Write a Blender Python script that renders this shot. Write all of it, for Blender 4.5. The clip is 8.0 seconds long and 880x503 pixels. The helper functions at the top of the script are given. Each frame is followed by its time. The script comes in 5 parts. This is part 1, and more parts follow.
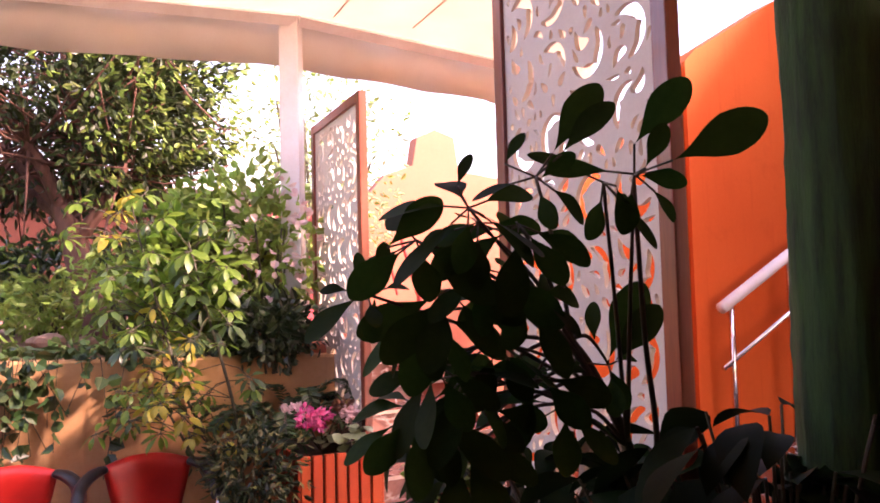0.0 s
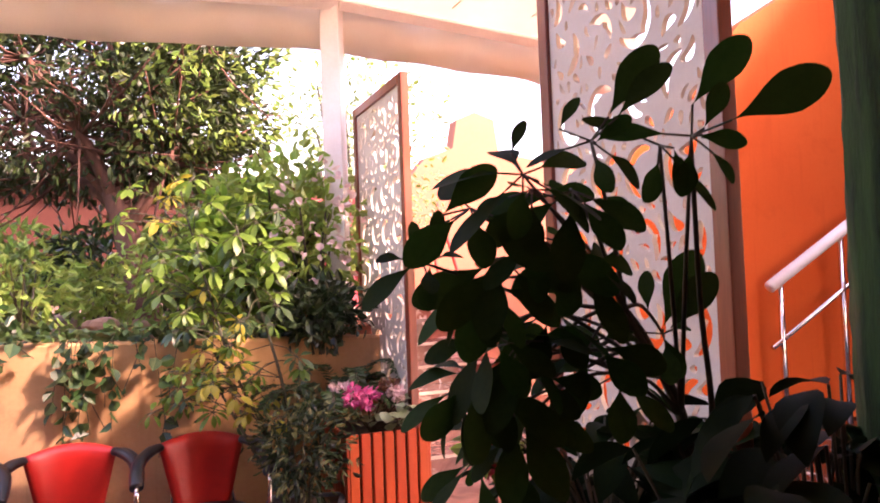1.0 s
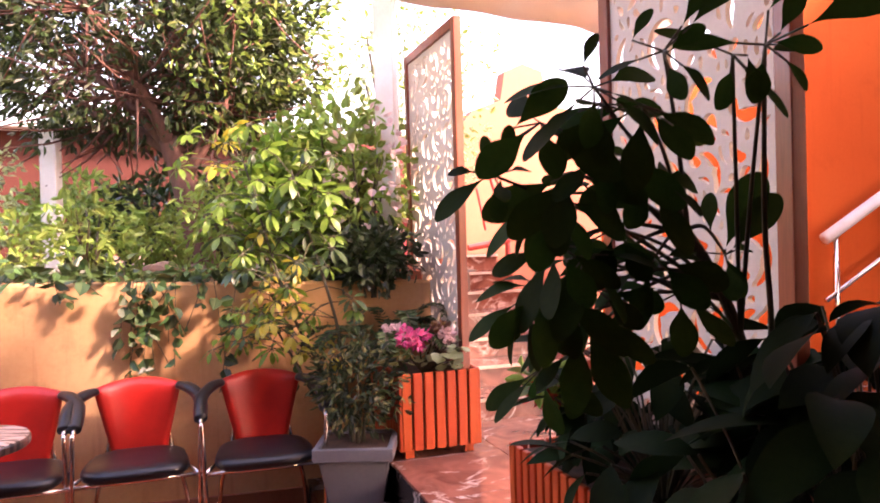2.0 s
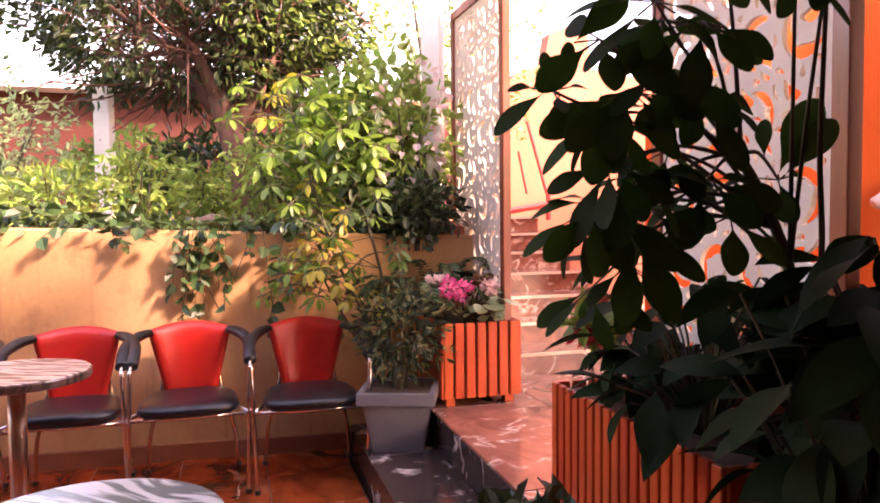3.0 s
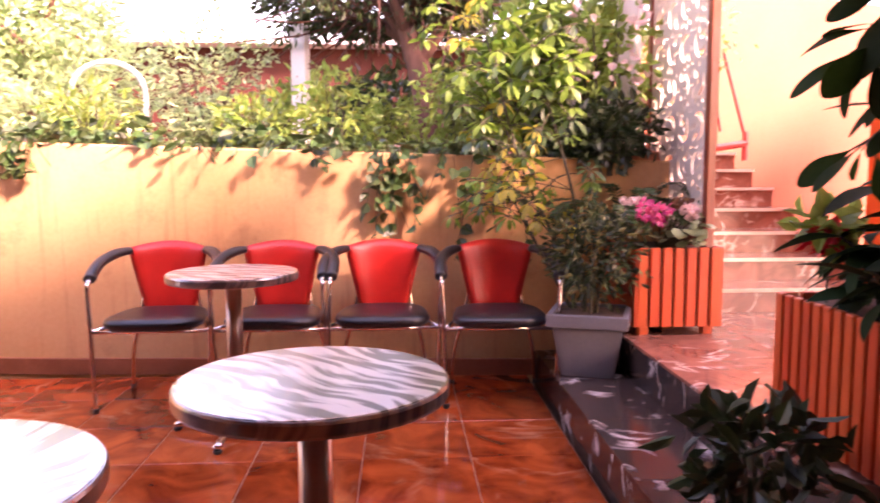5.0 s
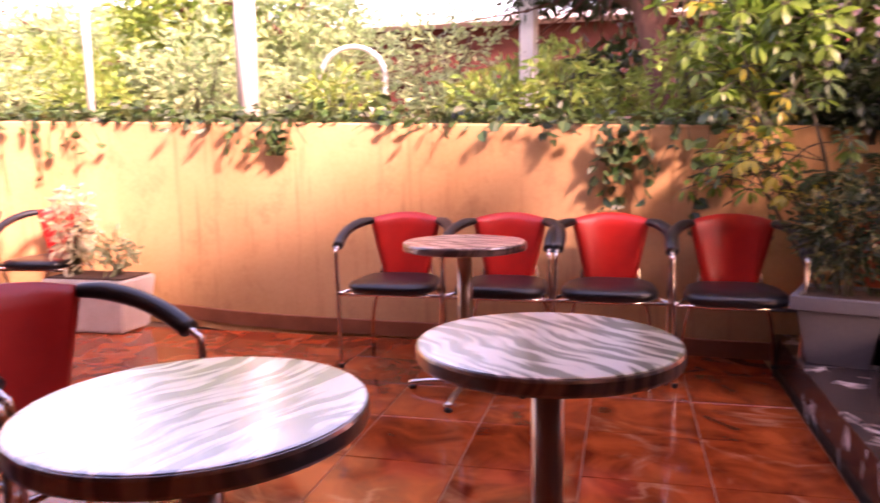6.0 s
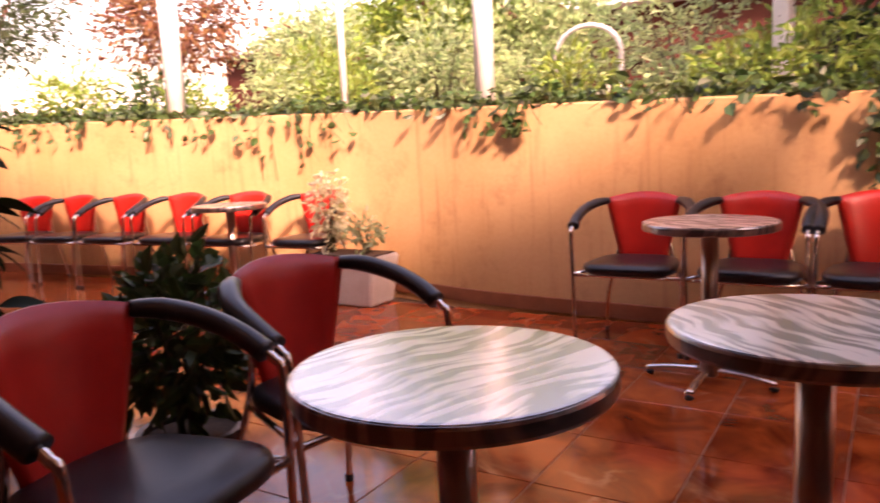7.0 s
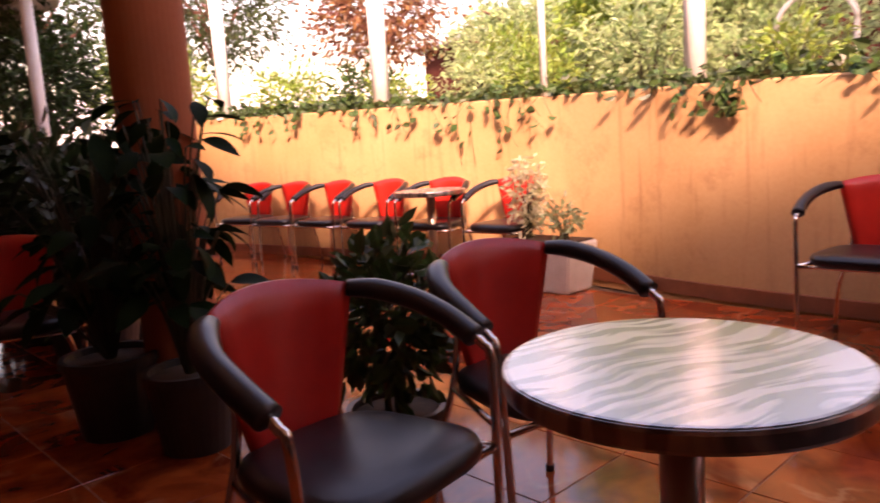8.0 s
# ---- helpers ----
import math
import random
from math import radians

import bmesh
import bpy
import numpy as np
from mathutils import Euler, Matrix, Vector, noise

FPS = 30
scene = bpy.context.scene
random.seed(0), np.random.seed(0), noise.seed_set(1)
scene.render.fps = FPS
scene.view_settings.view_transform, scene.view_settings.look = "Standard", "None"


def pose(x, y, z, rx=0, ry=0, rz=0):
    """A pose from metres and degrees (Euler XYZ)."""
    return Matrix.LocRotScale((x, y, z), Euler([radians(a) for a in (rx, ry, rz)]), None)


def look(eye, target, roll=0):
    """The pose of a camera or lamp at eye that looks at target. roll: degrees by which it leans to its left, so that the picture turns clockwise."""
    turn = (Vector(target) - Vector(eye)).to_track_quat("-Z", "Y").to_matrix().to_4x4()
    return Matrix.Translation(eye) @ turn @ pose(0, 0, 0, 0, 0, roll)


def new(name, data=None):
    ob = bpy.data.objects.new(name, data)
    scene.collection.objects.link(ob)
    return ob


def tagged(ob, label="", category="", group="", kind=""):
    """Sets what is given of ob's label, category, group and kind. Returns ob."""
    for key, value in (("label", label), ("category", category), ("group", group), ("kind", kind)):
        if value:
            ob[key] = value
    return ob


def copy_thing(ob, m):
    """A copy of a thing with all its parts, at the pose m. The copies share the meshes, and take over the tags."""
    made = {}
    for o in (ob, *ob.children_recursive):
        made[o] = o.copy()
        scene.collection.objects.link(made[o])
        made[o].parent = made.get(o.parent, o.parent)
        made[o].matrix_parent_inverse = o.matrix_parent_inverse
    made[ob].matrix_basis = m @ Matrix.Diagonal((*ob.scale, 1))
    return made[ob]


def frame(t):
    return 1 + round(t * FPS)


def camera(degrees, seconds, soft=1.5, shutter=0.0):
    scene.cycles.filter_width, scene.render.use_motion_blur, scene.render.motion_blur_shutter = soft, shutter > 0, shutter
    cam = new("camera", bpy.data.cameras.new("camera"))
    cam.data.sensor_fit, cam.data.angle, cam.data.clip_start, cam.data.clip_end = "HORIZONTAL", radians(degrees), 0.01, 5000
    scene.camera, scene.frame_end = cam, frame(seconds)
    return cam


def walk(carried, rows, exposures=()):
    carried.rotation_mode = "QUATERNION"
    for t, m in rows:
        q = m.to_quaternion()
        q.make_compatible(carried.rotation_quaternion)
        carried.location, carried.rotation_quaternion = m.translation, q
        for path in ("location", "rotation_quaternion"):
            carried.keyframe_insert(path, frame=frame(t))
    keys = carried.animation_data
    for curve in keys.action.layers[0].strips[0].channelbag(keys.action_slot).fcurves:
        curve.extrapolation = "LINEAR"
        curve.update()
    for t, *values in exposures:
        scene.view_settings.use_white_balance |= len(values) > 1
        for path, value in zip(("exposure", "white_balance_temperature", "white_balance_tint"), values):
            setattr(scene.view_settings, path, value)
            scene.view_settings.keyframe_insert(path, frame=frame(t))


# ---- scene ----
EXPOSURE = 1.95
cam = camera(61.5, 8.0, soft=1.7, shutter=0.4)
PATH = [
    (0, (0.344, -0.142, 1.592), (0.176, 1.848, 1.703), -1.5),
    (0.5, (0.337, -0.14, 1.591), (0.116, 1.845, 1.701), -2.0),
    (1, (0.319, -0.152, 1.564), (0.045, 1.828, 1.639), -2.1),
    (1.5, (0.298, -0.17, 1.53), (-0.035, 1.802, 1.549), -2.1),
    (3, (0.249, -0.268, 1.382), (-0.238, 1.669, 1.279), -0.6),
    (3.5, (0.245, -0.265, 1.334), (-0.292, 1.657, 1.202), -0.8),
    (4, (0.218, -0.256, 1.263), (-0.402, 1.639, 1.106), -0.5),
    (5.5, (0.077, -0.253, 1.155), (-1.045, 1.386, 0.918), -0.4),
    (6, (0.094, -0.303, 1.151), (-1.283, 1.125, 0.888), -0.9),
    (6.5, (0.096, -0.327, 1.137), (-1.486, 0.867, 0.860), -1.8),
    (7, (0.071, -0.339, 1.127), (-1.670, 0.602, 0.843), -2.7),
    (7.5, (0.021, -0.342, 1.117), (-1.832, 0.352, 0.830), -3.4),
    (8, (-0.003, -0.362, 1.116), (-1.926, 0.101, 0.825), -3.8),
]
walk(cam, [(t, look(eye, aim, roll)) for t, eye, aim, roll in PATH], exposures=[(0, EXPOSURE + 0.60, 6800, 56), (1.5, EXPOSURE + 0.88, 6900, 51), (3, EXPOSURE + 1.0, 7300, 51), (3.5, EXPOSURE + 1.04, 7400, 52), (4, EXPOSURE + 1.24, 7300, 56), (5.5, EXPOSURE + 1.08, 7200, 70), (6, EXPOSURE + 0.66, 7300, 71), (6.5, EXPOSURE + 0.32, 7700, 60), (8, EXPOSURE - 0.08, 8100, 56)])

# ---- light ----
world = bpy.data.worlds.new("world")
scene.world = world
world.use_nodes = True
SUN_DIR = Vector((0.79, -0.16, 0.585)).normalized()
sky = world.node_tree.nodes.new("ShaderNodeTexSky")
sky.sky_type = "NISHITA"
sky.sun_disc = False
sky.sun_elevation = math.asin(SUN_DIR.z)
sky.sun_rotation = math.atan2(SUN_DIR.x, SUN_DIR.y)
sky.dust_density = 3.0
sky.ozone_density = 0.6
sky.air_density = 1.6
bg = world.node_tree.nodes["Background"]
world.node_tree.links.new(sky.outputs[0], bg.inputs[0])
bg.inputs[1].default_value = 0.14
sun = new("sun", bpy.data.lights.new("sun", "SUN"))
sun.data.energy = 3.3
sun.data.angle = radians(8.0)
sun.data.color = (1.0, 0.83, 0.64)
sun.matrix_world = look(SUN_DIR * 20, (0, 0, 0))

# ---- plan: s runs along the platform edge, n at right angles to it ----
ORIGIN = Vector((-0.66, 3.30, 0))
U = Vector((0.50, -0.866, 0))
N = Vector((0.866, 0.50, 0))


def P(s, n, z=0.0):
    return ORIGIN + U * s + N * n + Vector((0, 0, z))


TURN_N = 30.0   # heading of N in degrees


# ---- materials ----
MATS = {}


def mat(name, c1, c2=None, rough=0.6, metal=0.0, scale=8.0, fine=60.0, bump=0.15, coat=0.0, spread=None, rnd=0.0, island=False, translucent=0.0, stretch=(1, 1, 1)):
    """Two-tone noise at two scales, fine relief, some change from piece to piece."""
    m = bpy.data.materials.new(name)
    m.use_nodes = True
    nt = m.node_tree
    nodes, links = nt.nodes, nt.links
    b = nodes["Principled BSDF"]
    c2 = c2 or tuple(v * 0.75 for v in c1)
    tc = nodes.new("ShaderNodeTexCoord")
    mp = nodes.new("ShaderNodeMapping")
    mp.inputs["Scale"].default_value = stretch
    links.new(tc.outputs["Object"], mp.inputs[0])
    big = nodes.new("ShaderNodeTexNoise")
    big.inputs["Scale"].default_value = scale
    big.inputs["Detail"].default_value = 5
    links.new(mp.outputs[0], big.inputs["Vector"])
    small = nodes.new("ShaderNodeTexNoise")
    small.inputs["Scale"].default_value = fine
    small.inputs["Detail"].default_value = 3
    links.new(mp.outputs[0], small.inputs["Vector"])
    add = nodes.new("ShaderNodeMath")
    add.operation = "MULTIPLY_ADD"
    add.inputs[1].default_value = 0.35
    links.new(small.outputs[0], add.inputs[0])
    links.new(big.outputs[0], add.inputs[2])
    ramp = nodes.new("ShaderNodeValToRGB")
    lo, hi = spread or (0.5, 0.85)
    ramp.color_ramp.elements[0].position, ramp.color_ramp.elements[1].position = lo, hi
    ramp.color_ramp.elements[0].color = (*c1, 1)
    ramp.color_ramp.elements[1].color = (*c2, 1)
    links.new(add.outputs[0], ramp.inputs[0])
    col = ramp.outputs[0]
    if rnd:
        src = nodes.new("ShaderNodeNewGeometry").outputs["Random Per Island"] if island else nodes.new("ShaderNodeObjectInfo").outputs["Random"]
        mr = nodes.new("ShaderNodeMapRange")
        mr.inputs["To Min"].default_value, mr.inputs["To Max"].default_value = 1 - rnd, 1 + rnd
        links.new(src, mr.inputs[0])
        hs = nodes.new("ShaderNodeHueSaturation")
        links.new(mr.outputs[0], hs.inputs["Value"])
        mh = nodes.new("ShaderNodeMapRange")
        mh.inputs["To Min"].default_value, mh.inputs["To Max"].default_value = 0.5 - rnd * 0.06, 0.5 + rnd * 0.06
        links.new(src, mh.inputs[0])
        links.new(mh.outputs[0], hs.inputs["Hue"])
        links.new(col, hs.inputs["Color"])
        col = hs.outputs[0]
    links.new(col, b.inputs["Base Color"])
    b.inputs["Roughness"].default_value = rough
    b.inputs["Metallic"].default_value = metal
    b.inputs["Coat Weight"].default_value = coat
    b.inputs["Coat Roughness"].default_value = 0.08
    if bump:
        bp = nodes.new("ShaderNodeBump")
        bp.inputs["Strength"].default_value = bump
        bp.inputs["Distance"].default_value = 0.004
        links.new(add.outputs[0], bp.inputs["Height"])
        links.new(bp.outputs[0], b.inputs["Normal"])
    if translucent:
        tr = nodes.new("ShaderNodeBsdfTranslucent")
        links.new(col, tr.inputs[0])
        mx = nodes.new("ShaderNodeMixShader")
        mx.inputs[0].default_value = translucent
        links.new(b.outputs[0], mx.inputs[1])
        links.new(tr.outputs[0], mx.inputs[2])
        links.new(mx.outputs[0], nodes["Material Output"].inputs[0])
    MATS[name] = m
    return m


def marble(name, dark, mid, vein, scale=2.2, rough=0.12, amount=0.55, rnd=0.1):
    """Polished stone: clouded ground with thin broken veins."""
    m = bpy.data.materials.new(name)
    m.use_nodes = True
    nt = m.node_tree
    nodes, links = nt.nodes, nt.links
    b = nodes["Principled BSDF"]
    tc = nodes.new("ShaderNodeTexCoord")
    info = nodes.new("ShaderNodeObjectInfo")
    shift = nodes.new("ShaderNodeVectorMath")
    shift.operation = "MULTIPLY_ADD"
    links.new(info.outputs["Random"], shift.inputs[0])
    shift.inputs[1].default_value = (37, 19, 11)
    links.new(tc.outputs["Object"], shift.inputs[2])
    cloud = nodes.new("ShaderNodeTexNoise")
    cloud.inputs["Scale"].default_value, cloud.inputs["Detail"].default_value = scale * 2.0, 8
    cloud.inputs["Distortion"].default_value = 1.2
    links.new(shift.outputs[0], cloud.inputs["Vector"])
    ramp = nodes.new("ShaderNodeValToRGB")
    ramp.color_ramp.elements[0].position, ramp.color_ramp.elements[1].position = 0.35, 0.68
    ramp.color_ramp.elements[0].color, ramp.color_ramp.elements[1].color = (*dark, 1), (*mid, 1)
    links.new(cloud.outputs[0], ramp.inputs[0])
    vn = nodes.new("ShaderNodeTexNoise")
    vn.inputs["Scale"].default_value, vn.inputs["Detail"].default_value = scale, 7
    vn.inputs["Distortion"].default_value = 0.8
    links.new(shift.outputs[0], vn.inputs["Vector"])
    band = nodes.new("ShaderNodeValToRGB")
    e = band.color_ramp.elements
    e[0].position, e[1].position = 0.470, 0.530
    e[0].color = e[1].color = (0, 0, 0, 1)
    top = e.new(0.50)
    top.color = (amount, amount, amount, 1)
    links.new(vn.outputs[0], band.inputs[0])
    gate = nodes.new("ShaderNodeTexNoise")
    gate.inputs["Scale"].default_value, gate.inputs["Detail"].default_value = scale * 2.6, 3
    links.new(shift.outputs[0], gate.inputs["Vector"])
    cut = nodes.new("ShaderNodeMapRange")
    cut.inputs["From Min"].default_value, cut.inputs["From Max"].default_value = 0.46, 0.66
    links.new(gate.outputs[0], cut.inputs[0])
    veil = nodes.new("ShaderNodeMath")
    veil.operation = "MULTIPLY"
    links.new(band.outputs[0], veil.inputs[0])
    links.new(cut.outputs[0], veil.inputs[1])
    mix = nodes.new("ShaderNodeMix")
    mix.data_type = "RGBA"
    links.new(veil.outputs[0], mix.inputs["Factor"])
    links.new(ramp.outputs[0], mix.inputs["A"])
    mix.inputs["B"].default_value = (*vein, 1)
    hs = nodes.new("ShaderNodeHueSaturation")
    mr = nodes.new("ShaderNodeMapRange")
    mr.inputs["To Min"].default_value, mr.inputs["To Max"].default_value = 1 - rnd, 1 + rnd
    links.new(info.outputs["Random"], mr.inputs[0])
    links.new(mr.outputs[0], hs.inputs["Value"])
    links.new(mix.outputs["Result"], hs.inputs["Color"])
    links.new(hs.outputs[0], b.inputs["Base Color"])
    rr = nodes.new("ShaderNodeMapRange")
    rr.inputs["To Min"].default_value, rr.inputs["To Max"].default_value = rough * 0.7, rough * 1.8
    links.new(cloud.outputs[0], rr.inputs[0])
    links.new(rr.outputs[0], b.inputs["Roughness"])
    MATS[name] = m
    return m


def plaster(name, c1, c2, stain):
    """Painted render: cloudy wash, fine grain, downward streaks and scuffed patches."""
    m = mat(name, c1, c2, rough=0.75, scale=1.3, fine=40, bump=0.25, spread=(0.4, 0.95))
    nt = m.node_tree
    nodes, links = nt.nodes, nt.links
    b = nodes["Principled BSDF"]
    base = b.inputs["Base Color"].links[0].from_socket
    tc = nodes.new("ShaderNodeTexCoord")
    mp = nodes.new("ShaderNodeMapping")
    mp.inputs["Scale"].default_value = (9, 9, 0.7)
    links.new(tc.outputs["Object"], mp.inputs[0])
    st = nodes.new("ShaderNodeTexNoise")
    st.inputs["Scale"].default_value, st.inputs["Detail"].default_value = 2.0, 6
    links.new(mp.outputs[0], st.inputs["Vector"])
    ramp = nodes.new("ShaderNodeValToRGB")
    ramp.color_ramp.elements[0].position, ramp.color_ramp.elements[1].position = 0.56, 0.78
    ramp.color_ramp.elements[0].color, ramp.color_ramp.elements[1].color = (0, 0, 0, 1), (0.5, 0.5, 0.5, 1)
    links.new(st.outputs[0], ramp.inputs[0])
    mix = nodes.new("ShaderNodeMix")
    mix.data_type = "RGBA"
    links.new(ramp.outputs[0], mix.inputs["Factor"])
    links.new(base, mix.inputs["A"])
    mix.inputs["B"].default_value = (*stain, 1)
    bl = nodes.new("ShaderNodeTexNoise")
    bl.inputs["Scale"].default_value, bl.inputs["Detail"].default_value = 3.4, 9
    bl.inputs["Roughness"].default_value = 0.7
    links.new(tc.outputs["Object"], bl.inputs["Vector"])
    br = nodes.new("ShaderNodeValToRGB")
    br.color_ramp.elements[0].position, br.color_ramp.elements[1].position = 0.54, 0.70
    br.color_ramp.elements[0].color, br.color_ramp.elements[1].color = (0, 0, 0, 1), (0.45, 0.45, 0.45, 1)
    links.new(bl.outputs[0], br.inputs[0])
    mix2 = nodes.new("ShaderNodeMix")
    mix2.data_type = "RGBA"
    links.new(br.outputs[0], mix2.inputs["Factor"])
    links.new(mix.outputs["Result"], mix2.inputs["A"])
    mix2.inputs["B"].default_value = (*stain, 1)
    links.new(mix2.outputs["Result"], b.inputs["Base Color"])
    b.inputs["Specular IOR Level"].default_value = 0.2
    return m


def zebra(name, dark, light):
    """Laminate with wavy dark and light stripes under a glossy coat."""
    m = bpy.data.materials.new(name)
    m.use_nodes = True
    nt = m.node_tree
    nodes, links = nt.nodes, nt.links
    b = nodes["Principled BSDF"]
    tc = nodes.new("ShaderNodeTexCoord")
    warp = nodes.new("ShaderNodeTexNoise")
    warp.inputs["Scale"].default_value, warp.inputs["Detail"].default_value = 3.0, 2
    links.new(tc.outputs["Object"], warp.inputs["Vector"])
    ma = nodes.new("ShaderNodeVectorMath")
    ma.operation = "MULTIPLY_ADD"
    links.new(warp.outputs["Color"], ma.inputs[0])
    ma.inputs[1].default_value = (0.22, 0.22, 0.0)
    links.new(tc.outputs["Object"], ma.inputs[2])
    mp = nodes.new("ShaderNodeMapping")
    mp.inputs["Scale"].default_value = (1.0, 0.13, 0.0)
    links.new(ma.outputs[0], mp.inputs[0])
    wv = nodes.new("ShaderNodeTexNoise")
    wv.inputs["Scale"].default_value, wv.inputs["Detail"].default_value = 38.0, 2.0
    wv.inputs["Roughness"].default_value = 0.4
    links.new(mp.outputs[0], wv.inputs["Vector"])
    ramp = nodes.new("ShaderNodeValToRGB")
    ramp.color_ramp.elements[0].position, ramp.color_ramp.elements[1].position = 0.45, 0.55
    ramp.color_ramp.elements[0].color, ramp.color_ramp.elements[1].color = (*dark, 1), (*light, 1)
    links.new(wv.outputs[0], ramp.inputs[0])
    links.new(ramp.outputs[0], b.inputs["Base Color"])
    b.inputs["Roughness"].default_value = 0.28
    b.inputs["Specular IOR Level"].default_value = 1.0
    b.inputs["Coat Weight"].default_value = 1.0
    b.inputs["Coat IOR"].default_value = 2.3
    b.inputs["Coat Roughness"].default_value = 0.20
    MATS[name] = m
    return m


plaster("wall_paint", (0.48, 0.258, 0.106), (0.60, 0.37, 0.18), (0.27, 0.11, 0.045))
plaster("orange_paint", (0.58, 0.085, 0.010), (0.63, 0.105, 0.014), (0.50, 0.068, 0.008))
plaster("peach_paint", (0.46, 0.155, 0.085), (0.50, 0.19, 0.11), (0.45, 0.18, 0.10))
plaster("pillar_paint", (0.36, 0.10, 0.04), (0.42, 0.13, 0.055), (0.28, 0.07, 0.03))
# dark paint of the unseen walls, kept low so they bounce little light
plaster("shade_wall_paint", (0.11, 0.027, 0.015), (0.14, 0.038, 0.02), (0.08, 0.02, 0.011))
# house colour lowered far down: the shade on its front is painted in
plaster("house_shade_paint", (0.045, 0.011, 0.007), (0.060, 0.016, 0.010), (0.033, 0.008, 0.005))
mat("base_paint", (0.30, 0.10, 0.045), (0.22, 0.07, 0.03), rough=0.5, scale=6)
mat("canopy_cloth", (0.80, 0.70, 0.58), (0.74, 0.63, 0.51), rough=0.7, scale=2.5, fine=120, bump=0.1, translucent=0.6)
# the canopy cloth again, less translucent to darken what lies below
mat("canopy_shade", (0.62, 0.50, 0.38), (0.56, 0.44, 0.33), rough=0.75, scale=2.5, fine=120, bump=0.1, translucent=0.27)
mat("white_paint", (0.86, 0.84, 0.81), (0.78, 0.74, 0.69), rough=0.45, scale=5, bump=0.08)
mat("wood_frame", (0.34, 0.072, 0.030), (0.21, 0.045, 0.020), rough=0.35, scale=3, fine=30, stretch=(8, 8, 0.6), bump=0.12, coat=0.3)
mat("screen_board", (0.76, 0.69, 0.58), (0.68, 0.60, 0.49), rough=0.55, scale=4, fine=90, bump=0.06)
mat("slat_orange", (0.60, 0.085, 0.017), (0.50, 0.066, 0.013), rough=0.42, scale=5, fine=50, stretch=(6, 6, 0.7), bump=0.15, rnd=0.06)
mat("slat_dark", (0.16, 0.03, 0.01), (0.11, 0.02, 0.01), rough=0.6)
mat("soil", (0.05, 0.03, 0.018), (0.11, 0.06, 0.035), rough=0.95, scale=14, fine=90, bump=0.8)
mat("red_leather", (0.57, 0.026, 0.013), (0.46, 0.019, 0.010), rough=0.36, scale=9, fine=260, bump=0.12)
mat("black_leather", (0.007, 0.008, 0.011), (0.012, 0.013, 0.017), rough=0.34, scale=9, fine=260, bump=0.12)
mat("arm_foam", (0.010, 0.011, 0.014), (0.016, 0.017, 0.020), rough=0.34, scale=10, fine=200, bump=0.1)
mat("chrome", (0.80, 0.76, 0.72), (0.70, 0.66, 0.62), rough=0.12, metal=1.0, scale=6, bump=0.02)
mat("steel_brushed", (0.55, 0.48, 0.42), (0.45, 0.39, 0.34), rough=0.3, metal=1.0, scale=5, fine=80, stretch=(12, 12, 0.6), bump=0.05)
mat("grey_pot", (0.13, 0.135, 0.155), (0.17, 0.17, 0.185), rough=0.6, scale=4, bump=0.1)
mat("white_pot", (0.72, 0.68, 0.62), (0.60, 0.55, 0.48), rough=0.5, scale=4, bump=0.1)
mat("black_pot", (0.018, 0.017, 0.016), (0.03, 0.028, 0.026), rough=0.45, scale=5, bump=0.1)
mat("green_column", (0.016, 0.070, 0.008), (0.006, 0.026, 0.004), rough=0.85, scale=9, fine=70, stretch=(5, 5, 0.6), bump=1.0)
mat("bark", (0.19, 0.085, 0.058), (0.10, 0.045, 0.030), rough=0.85, scale=7, fine=50, stretch=(4, 4, 0.8), bump=0.9)
mat("stem_green", (0.06, 0.058, 0.022), (0.035, 0.03, 0.015), rough=0.6, scale=12, bump=0.3)
mat("grout", (0.42, 0.22, 0.13), (0.30, 0.14, 0.08), rough=0.8, scale=20)
mat("earth", (0.20, 0.11, 0.06), (0.12, 0.065, 0.035), rough=0.95, scale=3, fine=30, bump=0.8)
# pale grey-blue paints distance haze straight onto the hills
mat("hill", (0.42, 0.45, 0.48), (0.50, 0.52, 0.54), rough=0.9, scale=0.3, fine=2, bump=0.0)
mat("stone", (0.42, 0.26, 0.19), (0.30, 0.18, 0.13), rough=0.85, scale=12, fine=80, bump=0.7)
# near-black wall colour that paints the darkness inside the arches
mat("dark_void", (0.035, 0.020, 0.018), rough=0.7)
mat("pink_paint", (0.55, 0.10, 0.12), (0.60, 0.16, 0.16), rough=0.7, scale=2)
mat("red_paint", (0.50, 0.07, 0.05), (0.42, 0.05, 0.04), rough=0.4, scale=6)
mat("nosing", (0.72, 0.58, 0.46), (0.60, 0.45, 0.34), rough=0.3, scale=8)
marble("step_marble", (0.19, 0.068, 0.044), (0.35, 0.145, 0.095), (0.80, 0.64, 0.54), scale=2.8, rough=0.13, amount=1.0)
marble("floor_marble", (0.15, 0.018, 0.005), (0.48, 0.090, 0.020), (0.66, 0.34, 0.18), scale=1.7, rough=0.075, amount=0.4)
marble("dark_marble", (0.030, 0.020, 0.017), (0.072, 0.046, 0.037), (0.72, 0.62, 0.56), scale=2.6, rough=0.12, amount=1.0)
zebra("zebra_top", (0.050, 0.042, 0.042), (0.84, 0.80, 0.78))
zebra("zebra_rim", (0.018, 0.015, 0.015), (0.17, 0.12, 0.10))
LEAF = dict(rough=0.42, scale=20, fine=120, bump=0.05, island=True)
# kept dark: the crown's inner shade is put into the colour
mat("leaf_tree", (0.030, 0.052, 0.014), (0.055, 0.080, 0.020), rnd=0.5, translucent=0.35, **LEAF)
